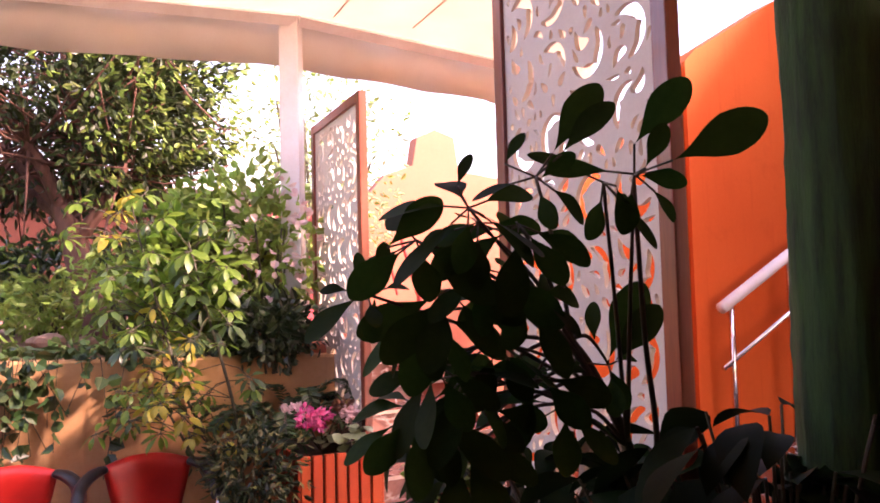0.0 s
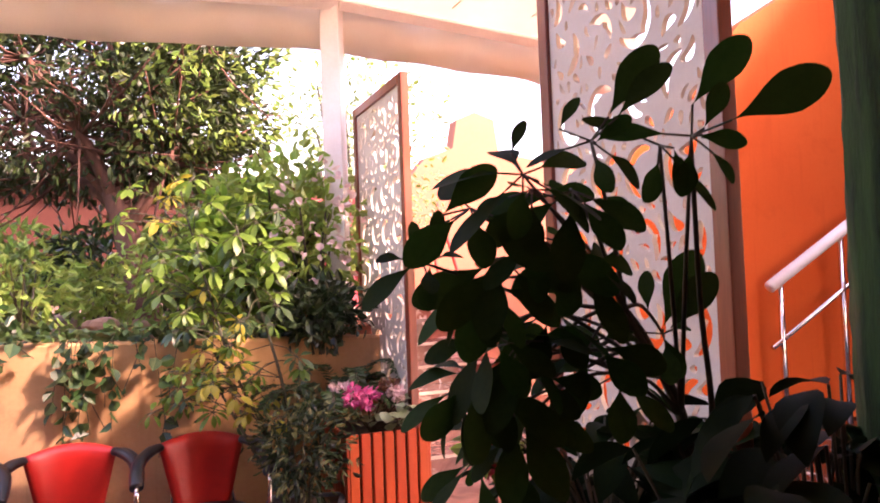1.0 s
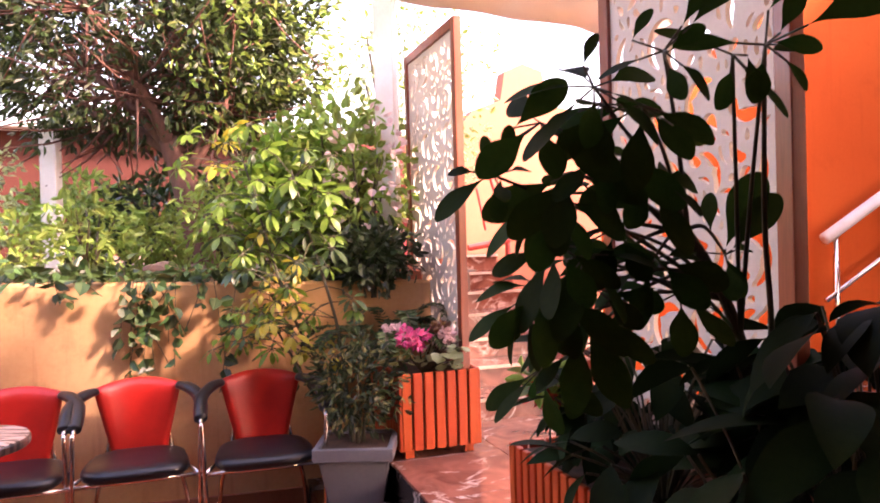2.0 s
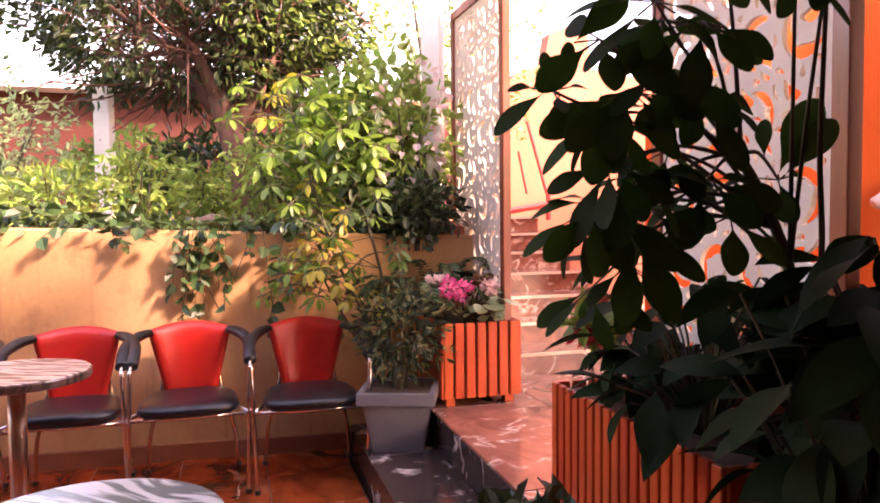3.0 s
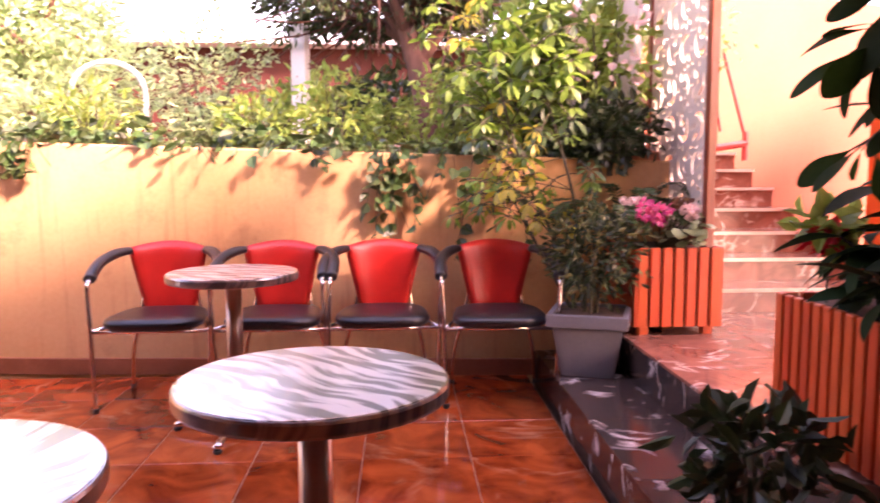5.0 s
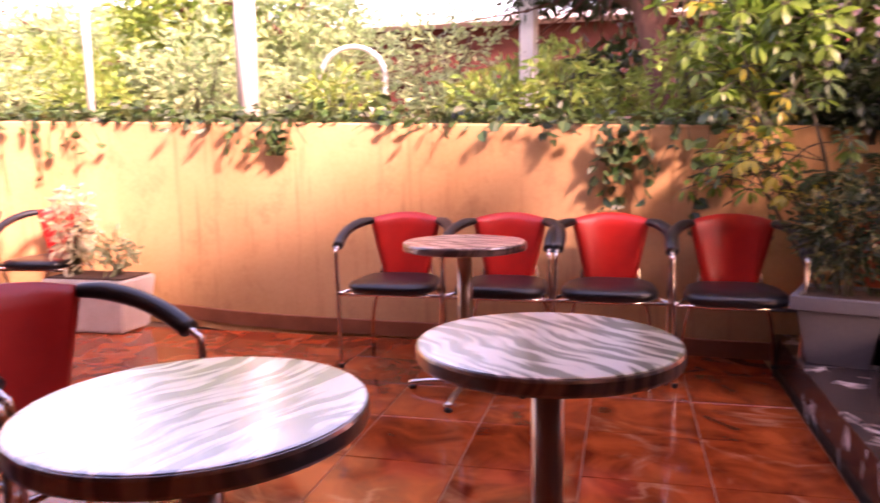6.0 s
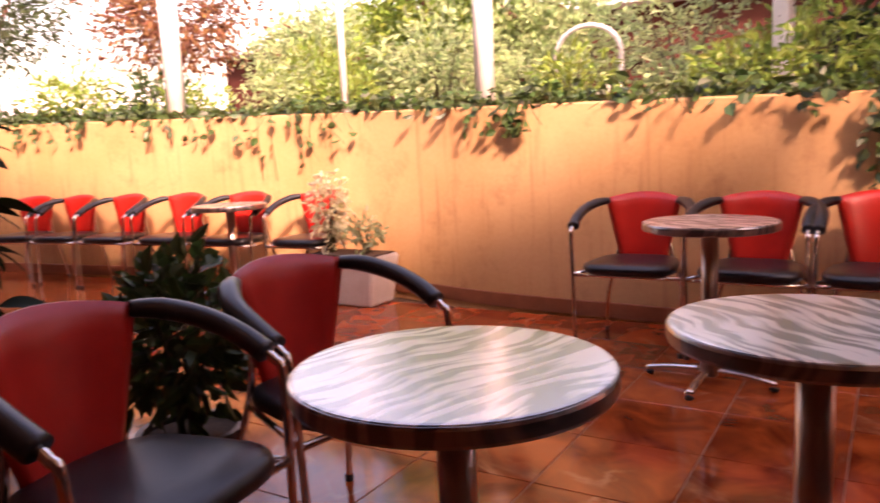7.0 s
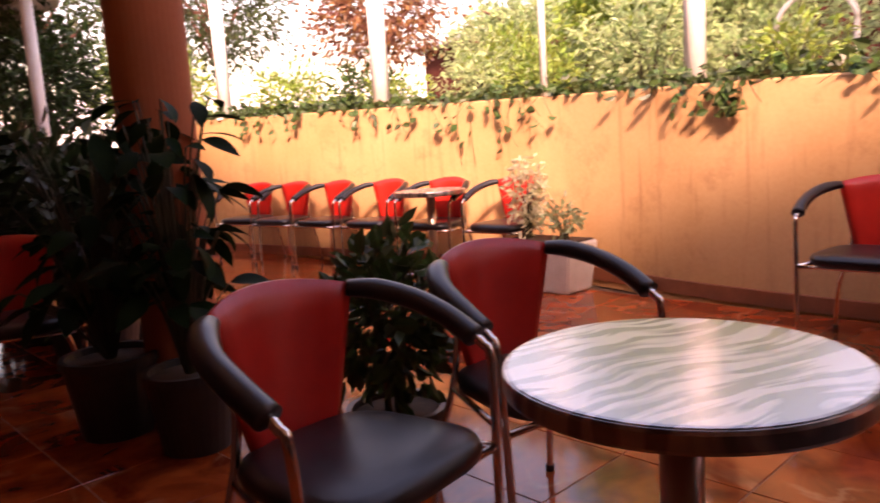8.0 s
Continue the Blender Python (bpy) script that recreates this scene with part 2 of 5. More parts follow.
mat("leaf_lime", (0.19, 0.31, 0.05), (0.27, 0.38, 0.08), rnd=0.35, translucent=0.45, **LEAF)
# washed-out green: the far garden's haze is put into the leaf colour
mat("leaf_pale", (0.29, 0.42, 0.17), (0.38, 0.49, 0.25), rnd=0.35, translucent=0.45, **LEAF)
mat("leaf_ivy", (0.030, 0.068, 0.016), (0.055, 0.10, 0.027), rnd=0.45, translucent=0.25, **LEAF)
mat("leaf_dark", (0.022, 0.045, 0.014), (0.035, 0.06, 0.02), rnd=0.4, translucent=0.2, **LEAF)
mat("leaf_yellow", (0.44, 0.36, 0.035), (0.22, 0.25, 0.025), rnd=0.3, translucent=0.4, **LEAF)
mat("leaf_cream", (0.26, 0.24, 0.09), (0.06, 0.10, 0.03), rnd=0.35, translucent=0.3, **LEAF)
mat("leaf_rust", (0.26, 0.10, 0.05), (0.16, 0.09, 0.03), rnd=0.4, translucent=0.35, **LEAF)
mat("leaf_sage", (0.34, 0.40, 0.22), (0.24, 0.31, 0.15), rnd=0.25, translucent=0.3, **LEAF)
# leaves whitened so their colour holds the glare of direct sun
mat("leaf_glare", (0.66, 0.62, 0.46), (0.45, 0.46, 0.25), rnd=0.2, translucent=0.35, **LEAF)
mat("petal_pink", (0.78, 0.06, 0.30), (0.82, 0.25, 0.42), rnd=0.2, translucent=0.3, **LEAF)
mat("petal_blush", (0.82, 0.55, 0.55), (0.80, 0.65, 0.60), rnd=0.15, translucent=0.35, **LEAF)
mat("petal_red", (0.60, 0.03, 0.02), (0.45, 0.02, 0.02), rnd=0.2, translucent=0.3, **LEAF)
# near-black green: the backlit silhouette is painted into the leaf colour
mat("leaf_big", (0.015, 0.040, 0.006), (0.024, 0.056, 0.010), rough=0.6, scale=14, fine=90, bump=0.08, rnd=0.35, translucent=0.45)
# darker copy of leaf_big, with the broad plants' shade put into its colour
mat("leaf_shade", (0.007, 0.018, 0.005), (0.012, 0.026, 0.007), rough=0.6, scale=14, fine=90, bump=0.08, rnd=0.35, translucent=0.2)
# reflection cut low so the sky does not lift these darkened leaves
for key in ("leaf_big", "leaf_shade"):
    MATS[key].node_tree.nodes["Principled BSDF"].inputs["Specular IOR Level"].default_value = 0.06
mat("leaf_fresh", (0.10, 0.20, 0.022), (0.18, 0.29, 0.04), rnd=0.35, translucent=0.55, **LEAF)


# ---- mesh helpers ----
def link(name, mesh, material, parent=None, label=""):
    ob = new(name, mesh)
    if material and not mesh.materials:
        mesh.materials.append(MATS[material])
    if parent:
        ob.parent = parent
    if label:
        ob["label"] = label
    return ob


def part(name, bm, material, parent=None, label="", smooth=False):
    me = bpy.data.meshes.new(name)
    bm.to_mesh(me)
    bm.free()
    if smooth:
        for p in me.polygons:
            p.use_smooth = True
    return link(name, me, material, parent, label)


def thing(name, m, label, category, group="", kind=""):
    e = new(name)
    e.matrix_world = m
    return tagged(e, label, category, group, kind)


def box(x0, y0, z0, x1, y1, z1, bevel=0.0, bm=None):
    own = bm is None
    bm = bm or bmesh.new()
    g = bmesh.ops.create_cube(bm, size=1.0)
    bmesh.ops.transform(bm, matrix=Matrix.LocRotScale(((x0 + x1) / 2, (y0 + y1) / 2, (z0 + z1) / 2), None, (abs(x1 - x0), abs(y1 - y0), abs(z1 - z0))), verts=g["verts"])
    if bevel:
        es = {e for v in g["verts"] for e in v.link_edges}
        bmesh.ops.bevel(bm, geom=list(es), offset=bevel, segments=2, affect="EDGES", profile=0.5)
    return bm


def smooth_path(pts, per=6):
    """Catmull-Rom through the points."""
    pts = [Vector(p) for p in pts]
    out = []
    for i in range(len(pts) - 1):
        a, b, c, d = pts[max(i - 1, 0)], pts[i], pts[i + 1], pts[min(i + 2, len(pts) - 1)]
        for k in range(per):
            t = k / per
            out.append(0.5 * ((2 * b) + (c - a) * t + (2 * a - 5 * b + 4 * c - d) * t * t + (3 * b - a - 3 * c + d) * t ** 3))
    out.append(pts[-1])
    return out


def tube(path, radius, sides=10, bm=None, squash=1.0):
    """A round bar along the path; radius a number or one per point."""
    bm = bm or bmesh.new()
    n = len(path)
    path = [Vector(p) for p in path]
    rad = radius if isinstance(radius, (list, tuple)) else [radius] * n
    up = Vector((0.13, 0.29, 0.95)).normalized()
    rings = []
    for i, p in enumerate(path):
        d = (path[min(i + 1, n - 1)] - path[max(i - 1, 0)]).normalized()
        side = d.cross(up)
        if side.length < 0.05:
            side = d.cross(Vector((1, 0.2, 0)))
        side.normalize()
        top = side.cross(d).normalized()
        rings.append([bm.verts.new(p + (side * math.cos(a) + top * math.sin(a) * squash) * rad[i]) for a in (2 * math.pi * k / sides for k in range(sides))])
    for r0, r1 in zip(rings, rings[1:]):
        for k in range(sides):
            bm.faces.new((r0[k], r0[(k + 1) % sides], r1[(k + 1) % sides], r1[k]))
    bm.faces.new(rings[0])
    bm.faces.new(list(reversed(rings[-1])))
    bmesh.ops.recalc_face_normals(bm, faces=bm.faces[:])
    return bm


def lathe(profile, sides=40, bm=None, centre=(0, 0)):
    bm = bm or bmesh.new()
    rings = [[bm.verts.new((centre[0] + r * math.cos(2 * math.pi * k / sides), centre[1] + r * math.sin(2 * math.pi * k / sides), z)) for k in range(sides)] for r, z in profile]
    for r0, r1 in zip(rings, rings[1:]):
        for k in range(sides):
            bm.faces.new((r0[k], r0[(k + 1) % sides], r1[(k + 1) % sides], r1[k]))
    bm.faces.new(list(reversed(rings[0])))
    bm.faces.new(rings[-1])
    bmesh.ops.recalc_face_normals(bm, faces=bm.faces[:])
    return bm


def prism(pts, z0, z1, bm=None):
    """An upright block over a plan outline; z1 a number or one height per point."""
    bm = bm or bmesh.new()
    tops = z1 if isinstance(z1, (list, tuple)) else [z1] * len(pts)
    lo = [bm.verts.new((p[0], p[1], z0)) for p in pts]
    hi = [bm.verts.new((p[0], p[1], z)) for p, z in zip(pts, tops)]
    k = len(pts)
    for i in range(k):
        bm.faces.new((lo[i], lo[(i + 1) % k], hi[(i + 1) % k], hi[i]))
    bm.faces.new(list(reversed(lo)))
    bm.faces.new(hi)
    bmesh.ops.recalc_face_normals(bm, faces=bm.faces[:])
    return bm


def leaf_mesh(name, length, width, bend=0.25, fold=0.2, widest=0.55, rows=7, blunt=0.35, lobes=0.0):
    """One leaf along +y: folded on its midrib, bending down to the tip, with an uneven edge."""
    verts, faces = [], []
    rng = random.Random(len(name) * 7 + int(length * 1000))
    for i in range(rows + 1):
        t = (1 - math.cos(math.pi * i / rows)) / 2 if rows > 10 else i / rows
        w = width / 2 * (math.sin(math.pi * t ** (math.log(0.5) / math.log(widest))) ** ((0.52 if blunt > 0.6 else 0.75) if t > widest else (1.15 if blunt > 0.6 else 0.95)))
        if i == rows:
            w = width * 0.02 * blunt
        w *= 1 + lobes * math.sin(t * 19) + rng.uniform(-0.03, 0.03) * (0.4 if rows > 10 else 1)
        y = length * t
        z = -bend * length * t * t
        verts += [(-w, y, z + fold * w), (0, y, z), (w, y, z + fold * w)]
    for i in range(rows):
        a = i * 3
        faces += [(a, a + 1, a + 4, a + 3), (a + 1, a + 2, a + 5, a + 4)]
    me = bpy.data.meshes.new(name)
    me.from_pydata(verts, [], faces)
    for p in me.polygons:
        p.use_smooth = True
    return me


def leaves(name, material, points, dirs, length, width, parent=None, label="", jitter=0.35, rng=None, shape=0):
    """Many small leaves in one mesh: each a folded blade at a point, along its direction."""
    rng = rng or np.random.default_rng(5)
    p = np.asarray(points, float)
    d = np.asarray(dirs, float)
    k = len(p)
    d = d / (np.linalg.norm(d, axis=1, keepdims=True) + 1e-9)
    rv = rng.normal(size=(k, 3))
    side = np.cross(d, rv)
    side /= np.linalg.norm(side, axis=1, keepdims=True) + 1e-9
    up = np.cross(side, d)
    L = (length * (1 + jitter * rng.uniform(-1, 1, k)))[:, None]
    W = (width * (1 + jitter * rng.uniform(-1, 1, k)))[:, None]
    mid = p + d * L * 0.5
    tip = p + d * L - up * L * 0.18
    q = [p, p + d * L * 0.28 + side * W * 0.42 + up * W * 0.12, p + d * L * 0.66 + side * W * 0.40 + up * W * 0.05, tip,
         p + d * L * 0.66 - side * W * 0.40 + up * W * 0.05, p + d * L * 0.28 - side * W * 0.42 + up * W * 0.12]
    verts = np.stack(q, 1).reshape(-1, 3)
    idx = np.arange(k)[:, None] * 6
    faces = np.concatenate([idx + np.array([[0, 1, 2, 3]]), idx + np.array([[0, 3, 4, 5]])], 1).reshape(-1, 4)
    me = bpy.data.meshes.new(name)
    me.from_pydata(verts.tolist(), [], faces.tolist())
    ob = link(name, me, material, parent, label)
    ob["kind"] = "stuff"
    return ob


def ball_points(rng, count, centre, radii, shell=0.55, lump=0.25):
    """Points in a lumpy crown, most of them near its outside."""
    d = rng.normal(size=(count, 3))
    d /= np.linalg.norm(d, axis=1, keepdims=True)
    r = shell + (1 - shell) * rng.random(count) ** 0.6
    bumps = 1 + lump * (np.sin(d[:, 0] * 7 + 1.3) * np.sin(d[:, 1] * 6 + 0.4) + np.sin(d[:, 2] * 8 + d[:, 0] * 5) * 0.6)
    p = np.array(centre) + d * (r * bumps)[:, None] * np.array(radii)
    out = d + rng.normal(size=d.shape) * 0.7 + np.array((0, 0, -0.25))
    return p, out


def shrub(name, base, height, radius, material, count, length, width, label, category="shrub", seed=1, stems=6, squash=1.0, group="", shell=0.3, bark="stem_green", extra=None):
    """A bush with its own stems and a loose crown."""
    rng = np.random.default_rng(seed)
    root = thing(name, Matrix.Translation(base), label, category, group)
    bm = bmesh.new()
    for i in range(stems):
        a = 2 * math.pi * i / stems + rng.uniform(-0.4, 0.4)
        r = radius * rng.uniform(0.3, 0.75)
        h = height * rng.uniform(0.6, 0.9)
        path = smooth_path([(0.03 * math.cos(a), 0.03 * math.sin(a), 0), (r * 0.35 * math.cos(a), r * 0.35 * math.sin(a), h * 0.45), (r * math.cos(a + 0.3), r * math.sin(a + 0.3), h)], 4)
        tube(path, [0.012 * (1 - 0.7 * j / (len(path) - 1)) * (0.5 + height) for j in range(len(path))], 6, bm)
    tagged(part("stem", bm, bark, root), kind="stuff")
    p, d = ball_points(rng, count, (0, 0, height * 0.58), (radius, radius * squash, height * 0.48), shell)
    leaves("foliage", material, p, d, length, width, root, rng=rng)
    if extra:
        m2, c2, l2, w2 = extra
        p, d = ball_points(rng, c2, (0, 0, height * 0.62), (radius * 1.02, radius * squash * 1.02, height * 0.47), 0.75)
        leaves("tip_foliage", m2, p, d, l2, w2, root, rng=rng)
    return root

# ---- setting ----
WALL = smooth_path([(x, y, 0) for x, y in ((-0.62, 4.16), (-1.5, 3.70), (-2.1, 3.42), (-2.65, 3.14), (-3.25, 2.85), (-3.75, 2.60), (-4.3, 2.36), (-5.0, 2.14), (-5.75, 1.82), (-7.0, 0.92), (-8.4, -0.16), (-9.6, -1.1))], 5)


def wall_top(x):
    return 1.28 + 0.036 * (-x - 1.6)


def wall_side(i):
    """The way out of the wall towards the garden at point i."""
    a, b = WALL[max(i - 1, 0)], WALL[min(i + 1, len(WALL) - 1)]
    d = (b - a).normalized()
    return Vector((d.y, -d.x, 0))


bm = bmesh.new()
rows = []
for i, p in enumerate(WALL):
    o = wall_side(i)
    zt = wall_top(p.x)
    rows.append([bm.verts.new(q) for q in ((p.x, p.y, -0.05), (p.x, p.y, zt - 0.012), (*(p + o * 0.012).to_2d(), zt), (*(p + o * 0.20).to_2d(), zt), (*(p + o * 0.20).to_2d(), -0.05))])
for r0, r1 in zip(rows, rows[1:]):
    for k in range(4):
        bm.faces.new((r0[k], r0[k + 1], r1[k + 1], r1[k]))
bm.faces.new(rows[0])
bm.faces.new(list(reversed(rows[-1])))
bmesh.ops.recalc_face_normals(bm, faces=bm.faces[:])
garden_wall = part("wall_garden", bm, "wall_paint")
tagged(garden_wall, "ochre plastered retaining wall with stains and hanging ivy", "wall", kind="structure")

bm = bmesh.new()
rows = []
for i, p in enumerate(WALL):
    o = wall_side(i)
    a, b = p - o * 0.012, p - o * 0.001
    rows.append([bm.verts.new(q) for q in ((a.x, a.y, 0.0), (a.x, a.y, 0.095), (b.x, b.y, 0.10), (b.x, b.y, 0.0))])
for r0, r1 in zip(rows, rows[1:]):
    for k in range(3):
        bm.faces.new((r0[k], r0[k + 1], r1[k + 1], r1[k]))
bmesh.ops.recalc_face_normals(bm, faces=bm.faces[:])
tagged(part("baseboard", bm, "base_paint"), "dark terracotta painted skirting along the wall foot", "baseboard", kind="structure")

# ground: one wide sheet below, the raised garden behind the wall
bm = bmesh.new()
bmesh.ops.create_grid(bm, x_segments=8, y_segments=8, size=150)
bmesh.ops.translate(bm, verts=bm.verts[:], vec=(0, 0, -0.06))
tagged(part("ground", bm, "earth"), "bare brown earth round the patio", "ground", kind="structure")

bm = bmesh.new()
inner, outer = [], []
for i, p in enumerate(WALL):
    o = wall_side(i)
    a = p + o * 0.19
    f = i / (len(WALL) - 1)
    far = Vector((-0.62 - 80 * f, 4.16 + 90 * (1 - 0.75 * f), 0))
    inner.append((bm.verts.new((a.x, a.y, wall_top(p.x) - 0.06)), bm.verts.new((a.x, a.y, -0.05))))
    mid = a + (far - a) * 0.06
    outer.append((bm.verts.new((mid.x, mid.y, wall_top(p.x) + 0.02)), bm.verts.new((far.x, far.y, 1.3))))
for (a, b), (c, d) in zip(zip(inner, outer), zip(inner[1:], outer[1:])):
    bm.faces.new((a[0], b[0], d[0], c[0]))
    bm.faces.new((b[0], b[1], d[1], d[0]))
bm.faces.new((inner[0][0], inner[0][1], outer[0][1], outer[0][0]))
bmesh.ops.recalc_face_normals(bm, faces=bm.faces[:])
tagged(part("garden_ground", bm, "earth"), "raised garden bed of brown earth behind the wall", "ground", kind="structure")

# patio floor: bed of grout, tiles laid later
bm = prism([P(-0.86, -11), P(-0.86, -0.38), P(8, -0.38), P(8, -11)], -0.05, -0.003)
floor = part("floor", bm, "grout")
tagged(floor, "glossy orange-brown marble tiles with pale grout joints", "floor", kind="structure")

# platform, lower step, stair
platform = part("platform", prism([P(-3.2, 0), P(6.5, 0), P(6.5, 6), P(-3.2, 6)], -0.05, 0.345), "dark_marble")
tagged(platform, "dark veined marble platform between patio and stair", "platform", kind="structure")
low_step = part("low_step", prism([P(-0.62, -0.36), P(6.5, -0.36), P(6.5, -0.004), P(-0.62, -0.004)], -0.05, 0.165), "dark_marble")
tagged(low_step, "dark veined marble step up from the patio", "step", kind="structure")
stair = thing("stair", Matrix.Identity(4), "polished brown marble steps with pale veins and nosings", "stair", kind="structure")
RISE, TREAD, FIRST = 0.141, 0.33, -0.74
for i in range(7):
    z1 = 0.36 + RISE * (i + 1)
    s0, s1 = FIRST - TREAD * i, FIRST - TREAD * 7 - 1.6
    part("riser_block", prism([P(s0, 0.46), P(s0, 1.72), P(s1, 1.72), P(s1, 0.46)], 0.36 + RISE * i if i else 0.35, z1 - 0.024), "step_marble", stair)
    part("tread", prism([P(s0 + 0.02, 0.46), P(s0 + 0.02, 1.72), P(s0 - TREAD, 1.72), P(s0 - TREAD, 0.46)], z1 - 0.022, z1), "step_marble", stair)
    part("nosing", prism([P(s0 + 0.024, 0.46), P(s0 + 0.024, 1.72), P(s0 + 0.0205, 1.72), P(s0 + 0.0205, 0.46)], z1 - 0.021, z1 + 0.001), "nosing", stair)

# side wall left of the stair, top wall, orange wall with its sloping parapet
stair_side = part("wall_stair_side", prism([P(-0.90, 0.30), P(-0.90, 0.455), P(-4.4, 0.455), P(-4.4, 0.30)], -0.05, [1.30, 1.30, 1.75, 1.75]), "peach_paint")
tagged(stair_side, "low peach plastered wall beside the stair", "wall", kind="structure")
TOP_S = FIRST - TREAD * 7 - 1.0
sill = part("landing_block", prism([P(TOP_S + 0.75, 0.46), P(TOP_S + 0.75, 1.2), P(TOP_S + 0.4, 1.2), P(TOP_S + 0.4, 0.46)], 1.33, 1.50), "white_paint")
tagged(sill, "low white painted block at the head of the stair", "kerb", kind="structure")


def upright(points, s, thick, name, material, label, category):
    """A wall whose outline is given along n and z, standing across the stair at s."""
    b = bmesh.new()
    f = [b.verts.new(P(s, n, z)) for n, z in points]
    g = [b.verts.new(P(s - thick, n, z)) for n, z in points]
    k = len(points)
    b.faces.new(f)
    b.faces.new(list(reversed(g)))
    for i in range(k):
        b.faces.new((f[i], g[i], g[(i + 1) % k], f[(i + 1) % k]))
    bmesh.ops.recalc_face_normals(b, faces=b.faces[:])
    return tagged(part(name, b, material), label, category, kind="structure")


upright([(0.3, 0.3), (0.3, 2.50), (1.8, 2.62), (2.05, 2.90), (2.38, 3.02), (2.44, 3.34), (2.66, 3.44), (2.90, 3.36), (2.95, 2.98), (4.3, 2.80), (4.3, 0.3)], TOP_S, 0.2, "wall_stair_top", "peach_paint", "peach plastered wall with a stepped top at the head of the stair", "wall")
upright([(1.74, 0.36), (1.74, 1.95), (1.9, 2.1), (3.38, 3.42), (4.2, 3.9), (7.0, 5.3), (7.0, 0.36)], -0.76, 0.18, "wall_orange", "orange_paint", "vivid orange plastered stair wall with a sloping top", "wall")
upright([(3.22, 0.36), (3.22, 3.30), (3.34, 3.42), (3.34, 0.36)], -0.72, 0.035, "trim", "orange_paint", "orange plastered pilaster on the stair wall", "pilaster")

# red rail at the head of the stair
red = thing("stair_rail", Matrix.Identity(4), "red painted metal rail at the head of the stair", "rail")
RS = TOP_S + 0.35
part("brace", tube([P(RS, 2.02, 2.36), P(RS, 2.25, 1.58)], 0.018, 8), "red_paint", red)
part("brace", tube([P(RS, 1.93, 2.02), P(RS, 2.02, 1.58)], 0.014, 8), "red_paint", red)
part("base_bar", tube([P(RS, 1.82, 1.40), P(RS, 2.29, 1.47)], 0.035, 8), "red_paint", red)
part("foot", tube([P(RS, 2.27, 1.30), P(RS, 2.27, 1.58)], 0.03, 8), "red_paint", red)

# handrail climbing along the orange wall
rail = thing("handrail", Matrix.Identity(4), "white steel handrail climbing along the orange wall", "handrail")
part("rail", tube([P(-0.60, 3.35, 1.42), P(-0.60, 5.2, 2.42)], 0.045, 12), "white_paint", rail, smooth=True)
part("lower_rail", tube([P(-0.60, 3.35, 0.98), P(-0.60, 5.2, 1.98)], 0.02, 10), "chrome", rail, smooth=True)
for n in (3.45, 4.08, 4.7):
    part("post", tube([P(-0.60, n, 0.36), P(-0.60, n, 1.42 + (n - 3.35) * 0.54)], 0.022, 10), "chrome", rail, smooth=True)

# canopy: cloth ceiling, edge valance, beams, white posts on the wall
EDGE = [(1.15, 6.35), (0.32, 5.55), (-0.94, 4.42), (-2.43, 3.75), (-3.3, 3.32)]
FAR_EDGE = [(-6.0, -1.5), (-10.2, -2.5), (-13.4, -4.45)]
# unseen edge of the table canopy, cut to steer where sun falls
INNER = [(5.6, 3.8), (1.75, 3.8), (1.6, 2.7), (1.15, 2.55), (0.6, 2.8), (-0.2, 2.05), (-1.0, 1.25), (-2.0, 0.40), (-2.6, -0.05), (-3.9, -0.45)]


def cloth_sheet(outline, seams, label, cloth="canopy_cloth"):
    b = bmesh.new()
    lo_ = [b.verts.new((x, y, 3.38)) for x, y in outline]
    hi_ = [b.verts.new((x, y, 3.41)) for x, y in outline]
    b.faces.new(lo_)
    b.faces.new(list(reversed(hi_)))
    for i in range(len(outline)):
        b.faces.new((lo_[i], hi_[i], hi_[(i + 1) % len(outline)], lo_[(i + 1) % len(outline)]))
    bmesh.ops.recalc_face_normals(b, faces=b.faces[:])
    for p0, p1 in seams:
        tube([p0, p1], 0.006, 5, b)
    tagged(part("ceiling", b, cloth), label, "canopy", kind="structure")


cloth_sheet(EDGE + [(-3.1, 2.85), (-0.95, 3.35), (-0.2, 3.7), (1.0, 3.85)], [(P(-1.0, n, 3.376), P(-0.38, n, 3.376)) for n in (0.55, 1.1, 1.7)], "cream cloth canopy stretched over the stair end of the patio")
cloth_sheet(INNER + FAR_EDGE + [(-13.4, -5.2), (5.6, -5.2)], [], "cream cloth canopy over the tables, mostly unseen, shaped for shade", "canopy_shade")


